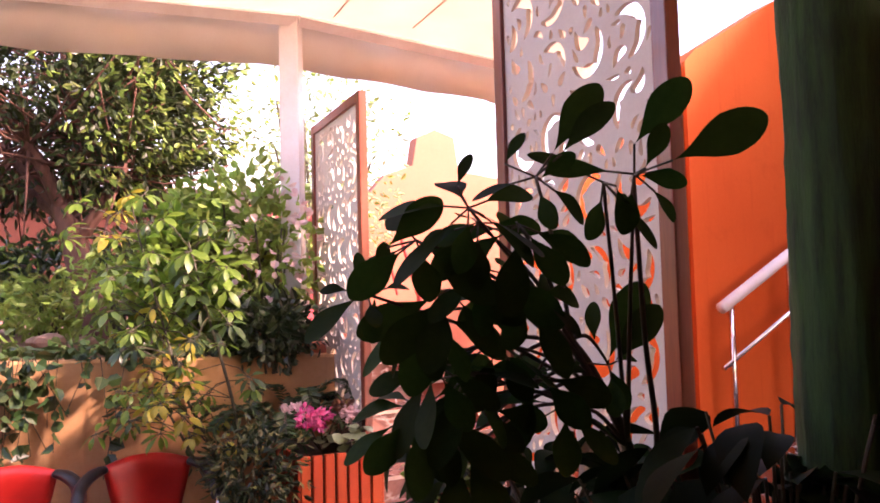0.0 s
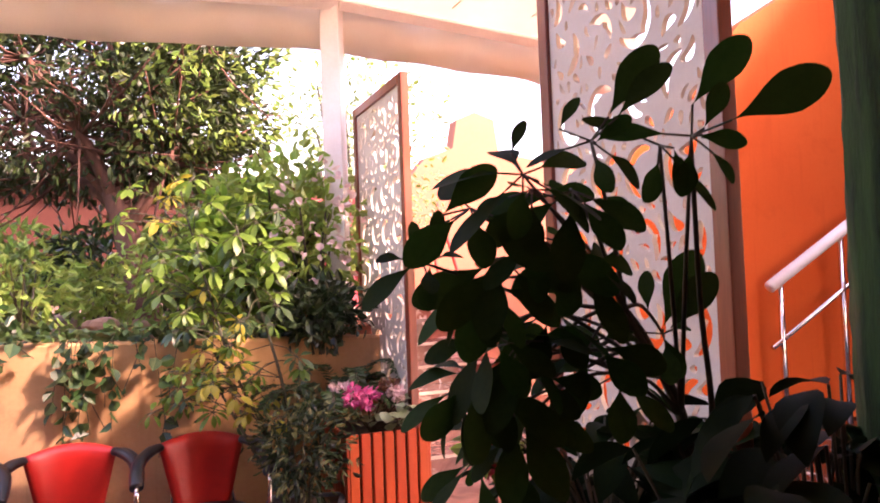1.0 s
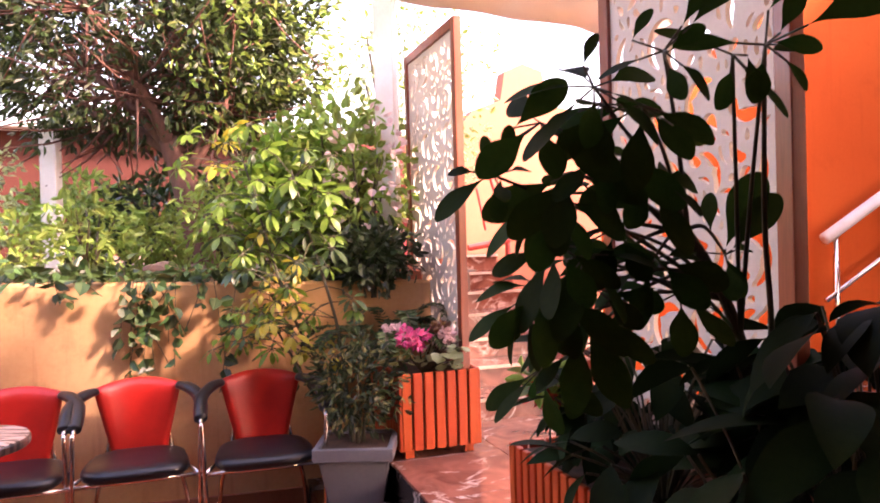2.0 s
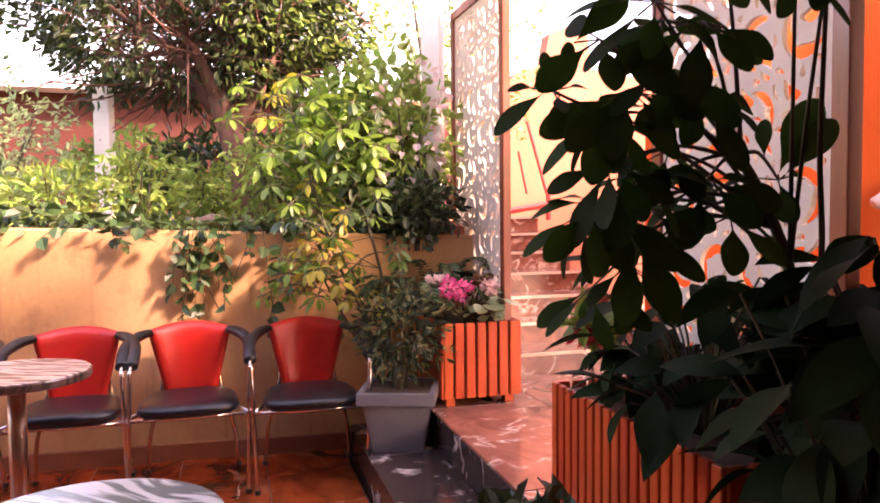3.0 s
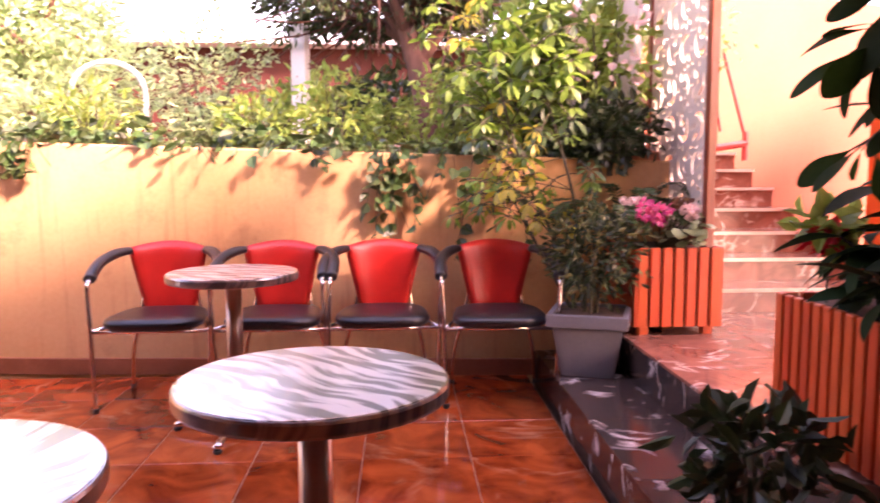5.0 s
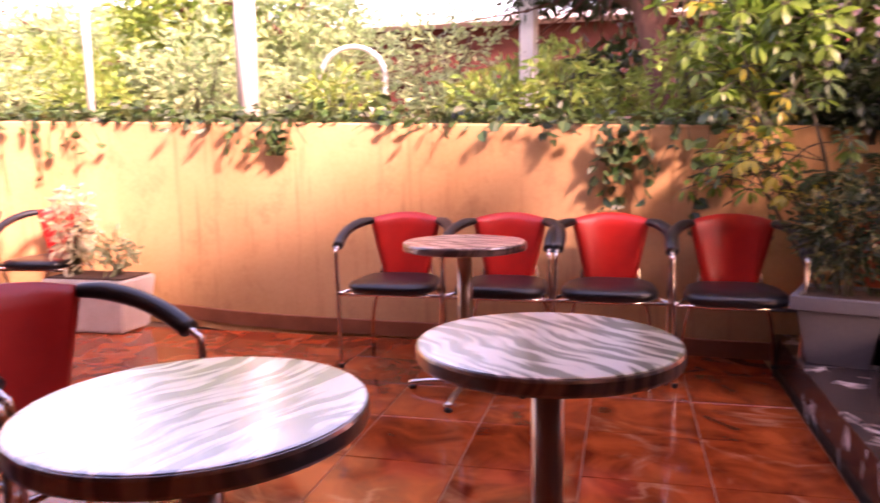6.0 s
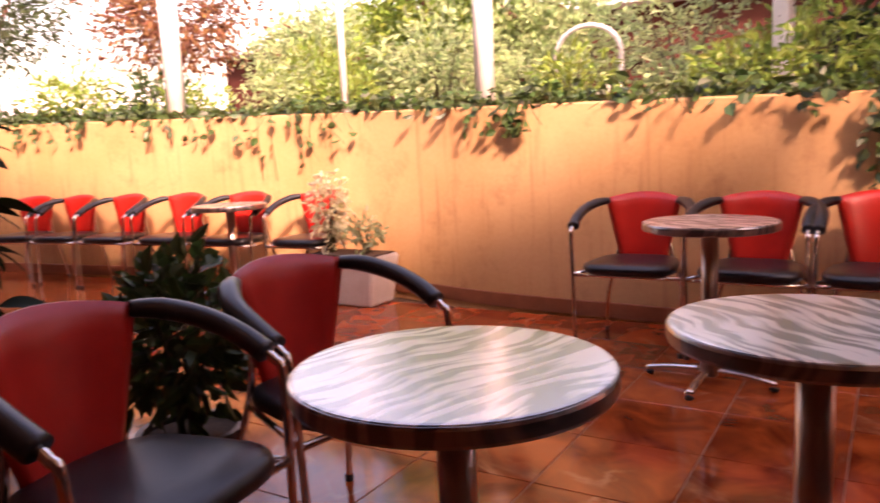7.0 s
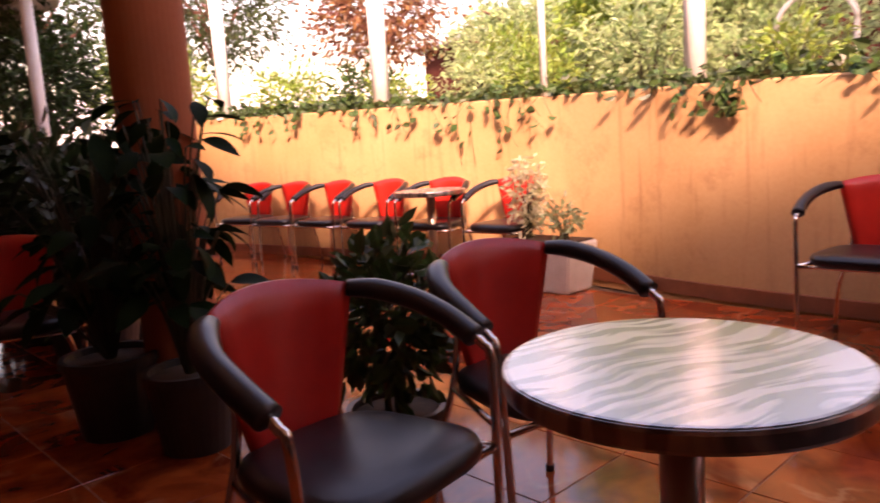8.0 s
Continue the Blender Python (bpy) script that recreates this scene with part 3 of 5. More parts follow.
def hung_edge(line, seed):
    """Creased cloth valance and the white beam behind it, along a canopy edge."""
    path = []
    for (x0, y0), (x1, y1) in zip(line, line[1:]):
        for k in range(14):
            path.append((x0 + (x1 - x0) * k / 14, y0 + (y1 - y0) * k / 14))
    vr = random.Random(seed)
    b = bmesh.new()
    cols = []
    for k, (x, y) in enumerate(path):
        w = 0.018 * math.sin(k * 0.9) + vr.uniform(-0.008, 0.008)
        sag = 0.006 * math.sin(k * 0.45)
        cols.append([b.verts.new((x - 0.5 * w, y + w, 3.38)), b.verts.new((x - 0.8 * w, y + 1.5 * w, 3.22)), b.verts.new((x + w, y - w, 3.05 + sag))])
    for c0, c1 in zip(cols, cols[1:]):
        for j in range(2):
            b.faces.new((c0[j], c1[j], c1[j + 1], c0[j + 1]))
    valance = part("valance", b, "canopy_cloth", smooth=True)
    so = valance.modifiers.new("cloth", "SOLIDIFY")
    so.thickness = 0.006
    tagged(valance, "creased cream cloth valance along the canopy edge", "valance", kind="structure")
    b = bmesh.new()
    for (x0, y0), (x1, y1) in zip(line, line[1:]):
        d = (Vector((x1, y1, 0)) - Vector((x0, y0, 0))).normalized()
        o = Vector((d.y, -d.x, 0)) * -0.06
        tube([(x0 + o.x, y0 + o.y, 3.34), (x1 + o.x, y1 + o.y, 3.34)], 0.045, 4, b)
    tagged(part("trim_beam", b, "white_paint"), "white painted canopy edge beam", "beam", kind="structure")


hung_edge(EDGE, 4)
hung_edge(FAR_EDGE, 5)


def white_post(x, y, z0, z1, r, square=False):
    root = thing("canopy_post", Matrix.Translation((x, y, z0)), "white painted post standing on the garden wall", "post", "canopy posts")
    if square:
        b = box(-r, -r, 0, r, r, z1 - z0, 0.008)
    else:
        b = lathe([(r, 0), (r, z1 - z0)], 20)
    part("shaft", b, "white_paint", root, smooth=not square)
    part("foot_plate", box(-r * 1.5, -r * 1.5, 0.0, r * 1.5, r * 1.5, 0.02, 0.003), "white_paint", root)


# light rails joining the tall posts
bm = bmesh.new()
tube([(-3.3, 3.36, 3.31), (-4.72, 2.70, 3.31), (-5.67, 1.95, 3.31), (-7.36, 0.92, 3.31), (-9.15, -0.62, 3.31)], 0.03, 6, bm)
tagged(part("trim_rail", bm, "white_paint"), "white painted rail joining the tall posts", "rail", kind="structure")
white_post(-0.96, 4.40, 1.22, 3.36, 0.062, True)
white_post(-4.72, 2.70, 1.33, 3.36, 0.075)
white_post(-5.67, 1.95, 1.36, 3.36, 0.028)
white_post(-7.36, 0.92, 1.42, 3.36, 0.085)
white_post(-9.15, -0.62, 1.54, 3.36, 0.072)

# unseen walls added behind and beside the path, closing the place and shading it
tagged(part("wall_back", prism([(-2.3, -2.0), (1.55, -2.0), (1.55, -1.8), (-2.3, -1.8)], -0.05, 3.37), "shade_wall_paint"), "plain maroon wall behind the tables, unseen, added for shade", "wall", kind="structure")
tagged(part("wall_return", prism([(-2.5, -4.6), (-2.3, -4.6), (-2.3, -1.8), (-2.5, -1.8)], -0.05, 3.37), "shade_wall_paint"), "plain maroon wall turning the corner, unseen, added for shade", "wall", kind="structure")
tagged(part("wall_side", prism([(1.55, -2.0), (1.75, -2.0), (1.75, -0.60), (1.55, -0.60)], -0.05, 3.37), "shade_wall_paint"), "plain maroon wall beside the platform, unseen, added to block sun", "wall", kind="structure")
tagged(part("wall_side_low", prism([(1.55, -0.598), (1.75, -0.598), (1.75, 1.62), (1.55, 1.62)], -0.05, 2.25), "shade_wall_paint"), "low maroon wall beside the platform, unseen, added to block sun", "wall", kind="structure")
tagged(part("wall_south", prism([(-12.9, -4.9), (-2.5, -4.9), (-2.5, -4.7), (-12.9, -4.7)], -0.05, 3.37), "shade_wall_paint"), "plain maroon wall beyond the potted plants, unseen, added for shade", "wall", kind="structure")
tagged(part("wall_east", prism([P(-0.72, 5.2), P(4.2, 5.2), P(4.2, 5.4), P(-0.72, 5.4)], -0.05, 5.0), "shade_wall_paint"), "tall maroon wall closing the stair court, unseen, added to block sun", "wall", kind="structure")

# columns
bm = lathe([(0.17, 0), (0.17, 0.10), (0.156, 0.12), (0.156, 3.37)], 40)
tagged(part("pillar", bm, "pillar_paint", smooth=False), "round terracotta plastered pillar under the canopy", "pillar", kind="structure").location = (-3.33, -0.74, 0)
rng = random.Random(9)
bm = bmesh.new()
rings = []
for j in range(60):
    z = 0.36 + j * 0.052
    rings.append([bm.verts.new(((0.118 + 0.006 * math.sin(k * 2.4 + j * 0.2) + rng.uniform(-0.003, 0.003)) * math.cos(2 * math.pi * k / 28), (0.118 + 0.006 * math.sin(k * 2.4 + j * 0.2)) * math.sin(2 * math.pi * k / 28), z)) for k in range(28)])
for r0, r1 in zip(rings, rings[1:]):
    for k in range(28):
        bm.faces.new((r0[k], r0[(k + 1) % 28], r1[(k + 1) % 28], r1[k]))
gp = part("column_green", bm, "green_column", smooth=True)
gp.location = (1.10, 1.55, 0)
tagged(gp, "rough green painted column beside the planter", "column", kind="structure")


# ---- screens and slatted planters ----
def cut_panel(name, width, height, thick, cells_x, cells_y, seed):
    """A board with mirrored scroll cut-outs that go right through it."""
    cu = bpy.data.curves.new(name, "CURVE")
    cu.dimensions, cu.fill_mode, cu.extrude = "2D", "BOTH", thick / 2

    taken = []

    def add(points, check=True):
        arr = np.array(points)
        if check:
            if abs(arr[:, 0]).max() > width / 2 - 0.012 or arr[:, 1].min() < 0.012 or arr[:, 1].max() > height - 0.012:
                return
            for other in taken:
                if abs(other.mean(0) - arr.mean(0)).max() < 0.3 and np.sqrt(((other[:, None] - arr[None]) ** 2).sum(-1)).min() < 0.009:
                    return
            taken.append(arr)
        sp = cu.splines.new("POLY")
        sp.points.add(len(points) - 1)
        for q, (x, y) in zip(sp.points, points):
            q.co = (x, y, 0, 1)
        sp.use_cyclic_u = True

    add([(-width / 2, 0), (width / 2, 0), (width / 2, height), (-width / 2, height)], False)

    def drop(cx, cy, length, wide, ang, hook):
        """A teardrop that may curl like a comma."""
        out = []
        for k in range(16):
            t = k / 16 * 2 * math.pi
            y = -math.cos(t) * 0.5
            x = math.sin(t) * (0.5 - 0.32 * (y + 0.5))
            px, py = x * wide, y * length
            px += hook * length * (y * 2) ** 2 * 0.35
            out.append((cx + px * math.cos(ang) - py * math.sin(ang), cy + px * math.sin(ang) + py * math.cos(ang)))
        return out

    def crescent(cx, cy, radius, wide, ang, sweep):
        """A C-shaped cut with rounded, tapering ends and a notch inside."""
        outer, inner = [], []
        for k in range(15):
            f = k / 14
            a = ang + sweep * (f - 0.5)
            w = wide * (0.22 + 0.78 * math.sin(math.pi * f) ** 0.7) * (1 - 0.35 * math.exp(-((f - 0.5) / 0.07) ** 2))
            outer.append((cx + radius * math.cos(a), cy + radius * math.sin(a)))
            inner.append((cx + (radius - w) * math.cos(a), cy + (radius - w) * math.sin(a)))
        return outer + inner[::-1]

    cw, ch = width * 0.94 / cells_x, height * 0.97 / cells_y
    k = min(cw, ch * 0.8)
    for iy in range(cells_y):
        for ix in range(cells_x):
            cx = -width * 0.47 + cw * (ix + 0.5)
            cy = height * 0.015 + ch * (iy + 0.5)
            m = 1 if ix % 2 else -1
            alt = (iy + ix // 2) % 2
            motif = ([(-0.16, 0.17, 0.50, 0.26, 0.5, 0.9), (0.20, 0.16, 0.40, 0.22, -0.9, -0.8), (0.22, -0.22, 0.46, 0.22, 0.15, 0.7), (-0.22, -0.24, 0.34, 0.2, 2.2, -0.5), (0.40, 0.40, 0.12, 0.12, 0.8, 0), (-0.41, 0.42, 0.14, 0.08, 0.2, 0), (0.0, -0.50, 0.14, 0.12, 1.6, 0), (-0.42, -0.03, 0.18, 0.09, 0, 0.4)]
                     if alt else
                     [(0.0, 0.02, 0.34, 0.34, 3.14, 0), (-0.27, 0.27, 0.38, 0.2, 0.85, 0.6), (0.27, 0.30, 0.36, 0.2, -0.7, -0.6), (-0.27, -0.28, 0.38, 0.22, 2.3, -0.7), (0.27, -0.28, 0.40, 0.22, -2.3, 0.7), (0.0, 0.50, 0.16, 0.10, 0, 0), (0.0, -0.46, 0.20, 0.10, 3.1, 0), (0.43, 0.0, 0.16, 0.09, 0.3, 0)])
            turn = (0.35, 2.6, -2.2, -0.5)[(iy + 2 * (ix in (0, 3))) % 4]
            ang = turn if m > 0 else math.pi - turn
            if alt:
                add(crescent(cx, cy, 0.45 * k, 0.25 * k, ang, 3.7))
            else:
                add(crescent(cx, cy + 0.05 * ch, 0.42 * k, 0.22 * k, ang + math.pi, 2.6))
                for q in range(4):
                    t = math.pi / 4 + q * math.pi / 2
                    add(drop(cx + 0.40 * k * math.cos(t), cy - 0.3 * ch + 0.16 * k * math.sin(t), 0.30 * k, 0.20 * k, t - math.pi / 2, 0))
            for (x, y, l, w, a, h) in motif:
                pts = drop(cx + m * x * cw, cy + y * ch, l * k * 1.2, w * k * 1.5, m * a, m * h)
                add(pts if m > 0 else list(reversed(pts)))
    fill = random.Random(seed)
    for tries in range(520):
        x, y = fill.uniform(0.01, width / 2), fill.uniform(0, height)
        l, w, a, h = fill.uniform(0.032, 0.07), fill.uniform(0.018, 0.034), fill.uniform(-3, 3), fill.uniform(-0.6, 0.6)
        for sg in (1, -1):
            add(drop(sg * x, y, l, w, sg * a, sg * h))
    ob = bpy.data.objects.new(name, cu)
    scene.collection.objects.link(ob)
    me = bpy.data.meshes.new_from_object(ob.evaluated_get(bpy.context.evaluated_depsgraph_get()))
    bpy.data.objects.remove(ob)
    return me


SLEN = 0.92


def screen_and_planter(s_front):
    """A slatted trough from s_front away along -s or +s, and the framed screen on its back edge."""
    s0, s1 = s_front
    base = P((s0 + s1) / 2, 0.24, 0.36)
    m = Matrix.Translation(base) @ pose(0, 0, 0, 0, 0, -60)      # local x runs along s, local y along n
    half = (s1 - s0) / 2
    pl = thing("slatted_planter", m, "orange painted slatted wooden planter box on short feet", "planter", "slatted planters")
    y0, y1, zb, zt = -0.18, 0.25, 0.045, 0.445
    # inner box darker than the slats, painting shade into the gaps
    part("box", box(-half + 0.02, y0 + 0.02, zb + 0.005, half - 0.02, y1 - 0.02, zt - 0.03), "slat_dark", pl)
    part("soil", box(-half + 0.03, y0 + 0.03, zt - 0.03, half - 0.03, y1 - 0.03, zt - 0.022), "soil", pl)

    def slat_mesh(w, depth):
        b = bmesh.new()
        bw = w - 0.012
        box(-bw / 2, -depth / 2, zb, bw / 2, depth / 2, zt, 0.005, b)
        me = bpy.data.meshes.new("slat")
        b.to_mesh(me)
        b.free()
        me.materials.append(MATS["slat_orange"])
        return me
    k = 7
    w = (y1 - y0) / k
    me = slat_mesh(w, 0.02)
    for e, ang in ((half, 90), (-half, -90)):
        for i in range(k):
            ob = link("slat", me, None, pl)
            ob.matrix_local = pose(e - math.copysign(0.01, e), y0 + w * (i + 0.5), 0, 0, 0, ang)
    k = 18
    w = 2 * half / k
    me = slat_mesh(w, 0.02)
    for yy in (y0, y1):
        for i in range(k):
            ob = link("slat", me, None, pl)
            ob.matrix_local = pose(-half + w * (i + 0.5), yy, 0)
    for x in (-half + 0.06, half - 0.06):
        for y in (y0 + 0.05, y1 - 0.05):
            part("foot", box(x - 0.025, y - 0.025, 0, x + 0.025, y + 0.025, zb + 0.004, 0.003), "slat_orange", pl)

    half -= 0.035
    sm = Matrix.Translation(P((s0 + s1) / 2, 0.435, 0.785)) @ pose(0, 0, 0, 0, 0, -60)
    sc = thing("carved_screen", sm, "grey carved scroll screen in a dark red wooden frame", "screen", "carved screens")
    top, low = 1.885, 0.075
    fw = 0.055
    part("stile", box(-half, -0.022, 0, -half + fw, 0.022, top, 0.004), "wood_frame", sc)
    part("stile", box(half - fw, -0.022, 0, half, 0.022, top, 0.004), "wood_frame", sc)
    part("top_rail", box(-half + fw + 0.001, -0.022, top - fw, half - fw - 0.001, 0.022, top, 0.004), "wood_frame", sc)
    part("bottom_rail", box(-half + fw + 0.001, -0.022, low - fw, half - fw - 0.001, 0.022, low, 0.004), "wood_frame", sc)
    me = cut_panel("panel", 2 * half - 2 * fw + 0.004, top - low - fw + 0.002, 0.016, 4, 8, 3)
    ob = link("panel", me, "screen_board", sc)
    ob.matrix_local = pose(0, 0, low - 0.001, 90, 0, 0)
    return pl, sc


screen_and_planter((-0.13 - SLEN - 0.1, -0.13))
screen_and_planter((1.235, 1.235 + SLEN))


# ---- chairs and tables ----
def build_chair():
    root = thing("armchair", Matrix.Identity(4), "red leather armchair with black seat, black padded arms and chrome legs", "chair", "patio armchairs")
    b = bmesh.new()
    # seat cushion: rounded, domed
    ring = []
    for zz, k in ((0.415, 0.90), (0.425, 0.98), (0.445, 1.0), (0.462, 0.97), (0.472, 0.85), (0.478, 0.55)):
        row = []
        for i in range(28):
            a = 2 * math.pi * i / 28
            c, s_ = math.cos(a), math.sin(a)
            x = 0.235 * math.copysign(abs(c) ** 0.55, c) * k
            y = 0.225 * math.copysign(abs(s_) ** 0.55, s_) * k
            x *= 1.0 + 0.10 * (y / 0.225)
            row.append(b.verts.new((x, y + 0.01, zz - 0.012 * max(0, y / 0.225 - 0.6))))
        ring.append(row)
    for r0, r1 in zip(ring, ring[1:]):
        for i in range(28):
            b.faces.new((r0[i], r0[(i + 1) % 28], r1[(i + 1) % 28], r1[i]))
    b.faces.new(list(reversed(ring[0])))
    b.faces.new(ring[-1])
    bmesh.ops.recalc_face_normals(b, faces=b.faces[:])
    part("seat", b, "black_leather", root, "black leather seat cushion", smooth=True)
    # backrest: padded, wide at the top, curved round the sitter
    b = bmesh.new()
    nx, nz = 12, 12
    grid = {}
    for side in (0, 1):
        for j in range(nz + 1):
            v = j / nz
            half = 0.118 + 0.088 * v ** 0.9
            for i in range(nx + 1):
                u = i / nx * 2 - 1
                edge = min(1.0, (1 - abs(u)) * 5, v * 6 + 0.15, (1 - v) * 9)
                th = 0.006 + 0.020 * max(0.0, edge) ** 0.5
                x = u * half
                z = 0.43 + 0.355 * v + 0.032 * (1 - u * u) * v ** 4
                y = -0.215 - 0.055 * v + 0.075 * (u * half / 0.2) ** 2
                grid[side, i, j] = b.verts.new((x, y + (th if side else -th), z))
    for side in (0, 1):
        for j in range(nz):
            for i in range(nx):
                q = [grid[side, i, j], grid[side, i + 1, j], grid[side, i + 1, j + 1], grid[side, i, j + 1]]
                b.faces.new(q if not side else list(reversed(q)))
    rim = [(i, 0) for i in range(nx)] + [(nx, j) for j in range(nz)] + [(i, nz) for i in range(nx, 0, -1)] + [(0, j) for j in range(nz, 0, -1)]
    for (a, c), (d, e) in zip(rim, rim[1:] + rim[:1]):
        b.faces.new((grid[0, a, c], grid[0, d, e], grid[1, d, e], grid[1, a, c]))
    bmesh.ops.recalc_face_normals(b, faces=b.faces[:])
    rest = part("backrest", b, "red_leather", root, "padded red leather backrest", smooth=True)
    for sx in (-1, 1):
        edge = []
        for j in range(0, 13):
            v = j / 12
            half = (0.118 + 0.088 * v ** 0.9) * 0.985
            edge.append((sx * half, -0.215 - 0.055 * v + 0.075 * (half / 0.2) ** 2, 0.43 + 0.355 * v))
        part("piping", tube(edge, 0.0065, 6), "red_leather", rest, "stitched red edge piping", smooth=True)
    for sx in (-1, 1):
        path = smooth_path([(0.196 * sx, -0.195, 0.772), (0.245 * sx, -0.14, 0.765), (0.289 * sx, -0.055, 0.738), (0.302 * sx, 0.04, 0.702), (0.298 * sx, 0.125, 0.660)], 5)
        part("arm_pad", tube(path, [0.024 + 0.008 * min(1, i / 5) for i in range(len(path))], 12, squash=0.8), "arm_foam", root, "black padded arm", smooth=True)
        leg = smooth_path([(0.298 * sx, 0.105, 0.668), (0.297 * sx, 0.150, 0.645), (0.294 * sx, 0.172, 0.60), (0.284 * sx, 0.180, 0.30), (0.276 * sx, 0.185, 0.0)], 6)
        fleg = part("front_leg", tube(leg, 0.0115, 10), "chrome", root, "chrome leg", smooth=True)
        part("glide", lathe([(0.014, 0.0), (0.015, 0.006), (0.015, 0.022), (0.012, 0.024)], 12, centre=(0.276 * sx, 0.185)), "black_pot", fleg, "black plastic glide")
        rear = smooth_path([(0.13 * sx, -0.225, 0.60), (0.16 * sx, -0.215, 0.43), (0.215 * sx, -0.235, 0.22), (0.235 * sx, -0.262, 0.0)], 6)
        rleg = part("rear_leg", tube(rear, 0.0115, 10), "chrome", root, "chrome leg", smooth=True)
        part("glide", lathe([(0.014, 0.0), (0.015, 0.006), (0.015, 0.022), (0.012, 0.024)], 12, centre=(0.235 * sx, -0.262)), "black_pot", rleg, "black plastic glide")
    b = tube([(-0.286, 0.178, 0.405), (0.286, 0.178, 0.405)], 0.010, 8)
    tube([(-0.18, -0.19, 0.405), (0.18, -0.19, 0.405)], 0.010, 8, b)
    tube([(-0.18, -0.19, 0.405), (-0.286, 0.178, 0.405)], 0.010, 8, b)
    tube([(0.18, -0.19, 0.405), (0.286, 0.178, 0.405)], 0.010, 8, b)
    part("seat_rail", b, "chrome", root, smooth=True)
    return root


def facing(x, y, deg):
    """Stands with its back at (x, y) and looks along deg."""
    a = radians(deg)
    return pose(x + 0.24 * math.cos(a), y + 0.24 * math.sin(a), 0, 0, 0, deg - 90)


CHAIRS = [(-1.47, 3.50, -62), (-2.02, 3.235, -60), (-2.49, 2.955, -61), (-3.02, 2.655, -58),
          (-1.75, -0.355, 36), (-2.12, 0.29, 20),
          (-5.62, 1.70, -55), (-6.22, 1.27, -53), (-6.78, 0.86, -53), (-7.30, 0.45, -53), (-7.82, 0.06, -50), (-8.30, -0.32, -40), (-3.85, -1.52, 10)]
first = build_chair()
for i, c in enumerate(CHAIRS):
    if i == 0:
        first.matrix_world = facing(*c)
    else:
        copy_thing(first, facing(*c))


def build_table():
    root = thing("cafe_table", Matrix.Identity(4), "round cafe table with striped glossy top and steel column", "table", "cafe tables")
    r = 0.292
    part("tabletop", lathe([(r - 0.006, 0.7375), (r - 0.006, 0.7395), (r - 0.012, 0.7405), (r - 0.05, 0.7405)], 72), "zebra_top", root, "silver-white glossy top with dark streaks", smooth=False)
    part("edge_band", lathe([(r - 0.012, 0.700), (r - 0.003, 0.703), (r, 0.709), (r, 0.731), (r - 0.003, 0.737), (r - 0.010, 0.7385)], 72), "zebra_rim", root, "dark brown striped edge band", smooth=False)
    part("column", lathe([(0.036, 0.03), (0.036, 0.69)], 24), "steel_brushed", root, smooth=True)
    part("top_plate", lathe([(0.10, 0.685), (0.10, 0.698)], 24), "steel_brushed", root)
    for k in range(4):
        a = radians(90 * k + 20)
        c, s_ = math.cos(a), math.sin(a)
        ft = part("foot", tube(smooth_path([(0.03 * c, 0.03 * s_, 0.055), (0.17 * c, 0.17 * s_, 0.045), (0.29 * c, 0.29 * s_, 0.026)], 4), 0.02, 8, squash=0.8), "chrome", root, "chrome foot", smooth=True)
        part("glide", lathe([(0.016, 0.0), (0.018, 0.004), (0.018, 0.012)], 12, centre=(0.28 * c, 0.28 * s_)), "black_pot", ft, "black rubber glide")
    return root


TABLES = [(-1.045, 0.278, 10), (-0.842, 1.006, 75), (-2.228, 2.272, 95), (-5.87, 1.0, 40)]
t0 = build_table()
for i, (x, y, a) in enumerate(TABLES):
    if i == 0:
        t0.matrix_world = pose(x, y, 0, 0, 0, a)
    else:
        copy_thing(t0, pose(x, y, 0, 0, 0, a))

# ---- plants ----
# big clipped tree behind the wall
rng = np.random.default_rng(11)
tree = thing("tree", Matrix.Translation((-2.47, 4.80, 1.20)), "garden tree with reddish forked trunk and dense clipped crown", "tree")
b = bmesh.new()
trunk = smooth_path([(0, 0, 0), (-0.06, 0.02, 0.30), (-0.20, 0.07, 0.75), (-0.34, 0.12, 1.10)], 6)
tube(trunk, [0.115 - 0.035 * i / (len(trunk) - 1) for i in range(len(trunk))], 12, b)
limbs = [((-0.34, 0.12, 1.05), (-0.7, 0.1, 1.45), (-1.2, 0.3, 1.75), (-1.7, 0.4, 2.1)), ((-0.33, 0.12, 1.05), (-0.30, 0.25, 1.6), (-0.5, 0.4, 2.2), (-0.6, 0.5, 2.6)),
         ((-0.22, 0.08, 0.8), (0.05, 0.2, 1.3), (0.1, 0.4, 1.8), (0.2, 0.5, 2.3)), ((-0.3, 0.12, 1.0), (-0.45, -0.1, 1.5), (-0.7, -0.3, 2.0), (-0.8, -0.4, 2.4)), ((-0.3, 0.12, 1.0), (-0.9, 0.4, 1.3), (-1.5, 0.8, 1.5), (-1.9, 0.9, 1.8))]
for l in limbs:
    pth = smooth_path(l, 5)
    tube(pth, [0.055 - 0.042 * i / (len(pth) - 1) for i in range(len(pth))], 8, b)
for k in range(340):
    l = limbs[k % 5]
    a = Vector(l[rng.integers(1, 4)])
    e = a + Vector(rng.normal(size=3) * np.array((0.5, 0.42, 0.34)))
    tube([a, (a + e) / 2 + Vector((0, 0, -0.05)), e], [0.012, 0.008, 0.004], 5, b)
part("trunk", b, "bark", tree, smooth=True)
p1, d1 = ball_points(rng, 13500, (-0.88, 0.45, 1.92), (1.45, 1.1, 0.88), 0.72, 0.14)
p2, d2 = ball_points(rng, 4600, (-0.90, 0.4, 2.35), (1.30, 0.95, 0.6), 0.6, 0.10)
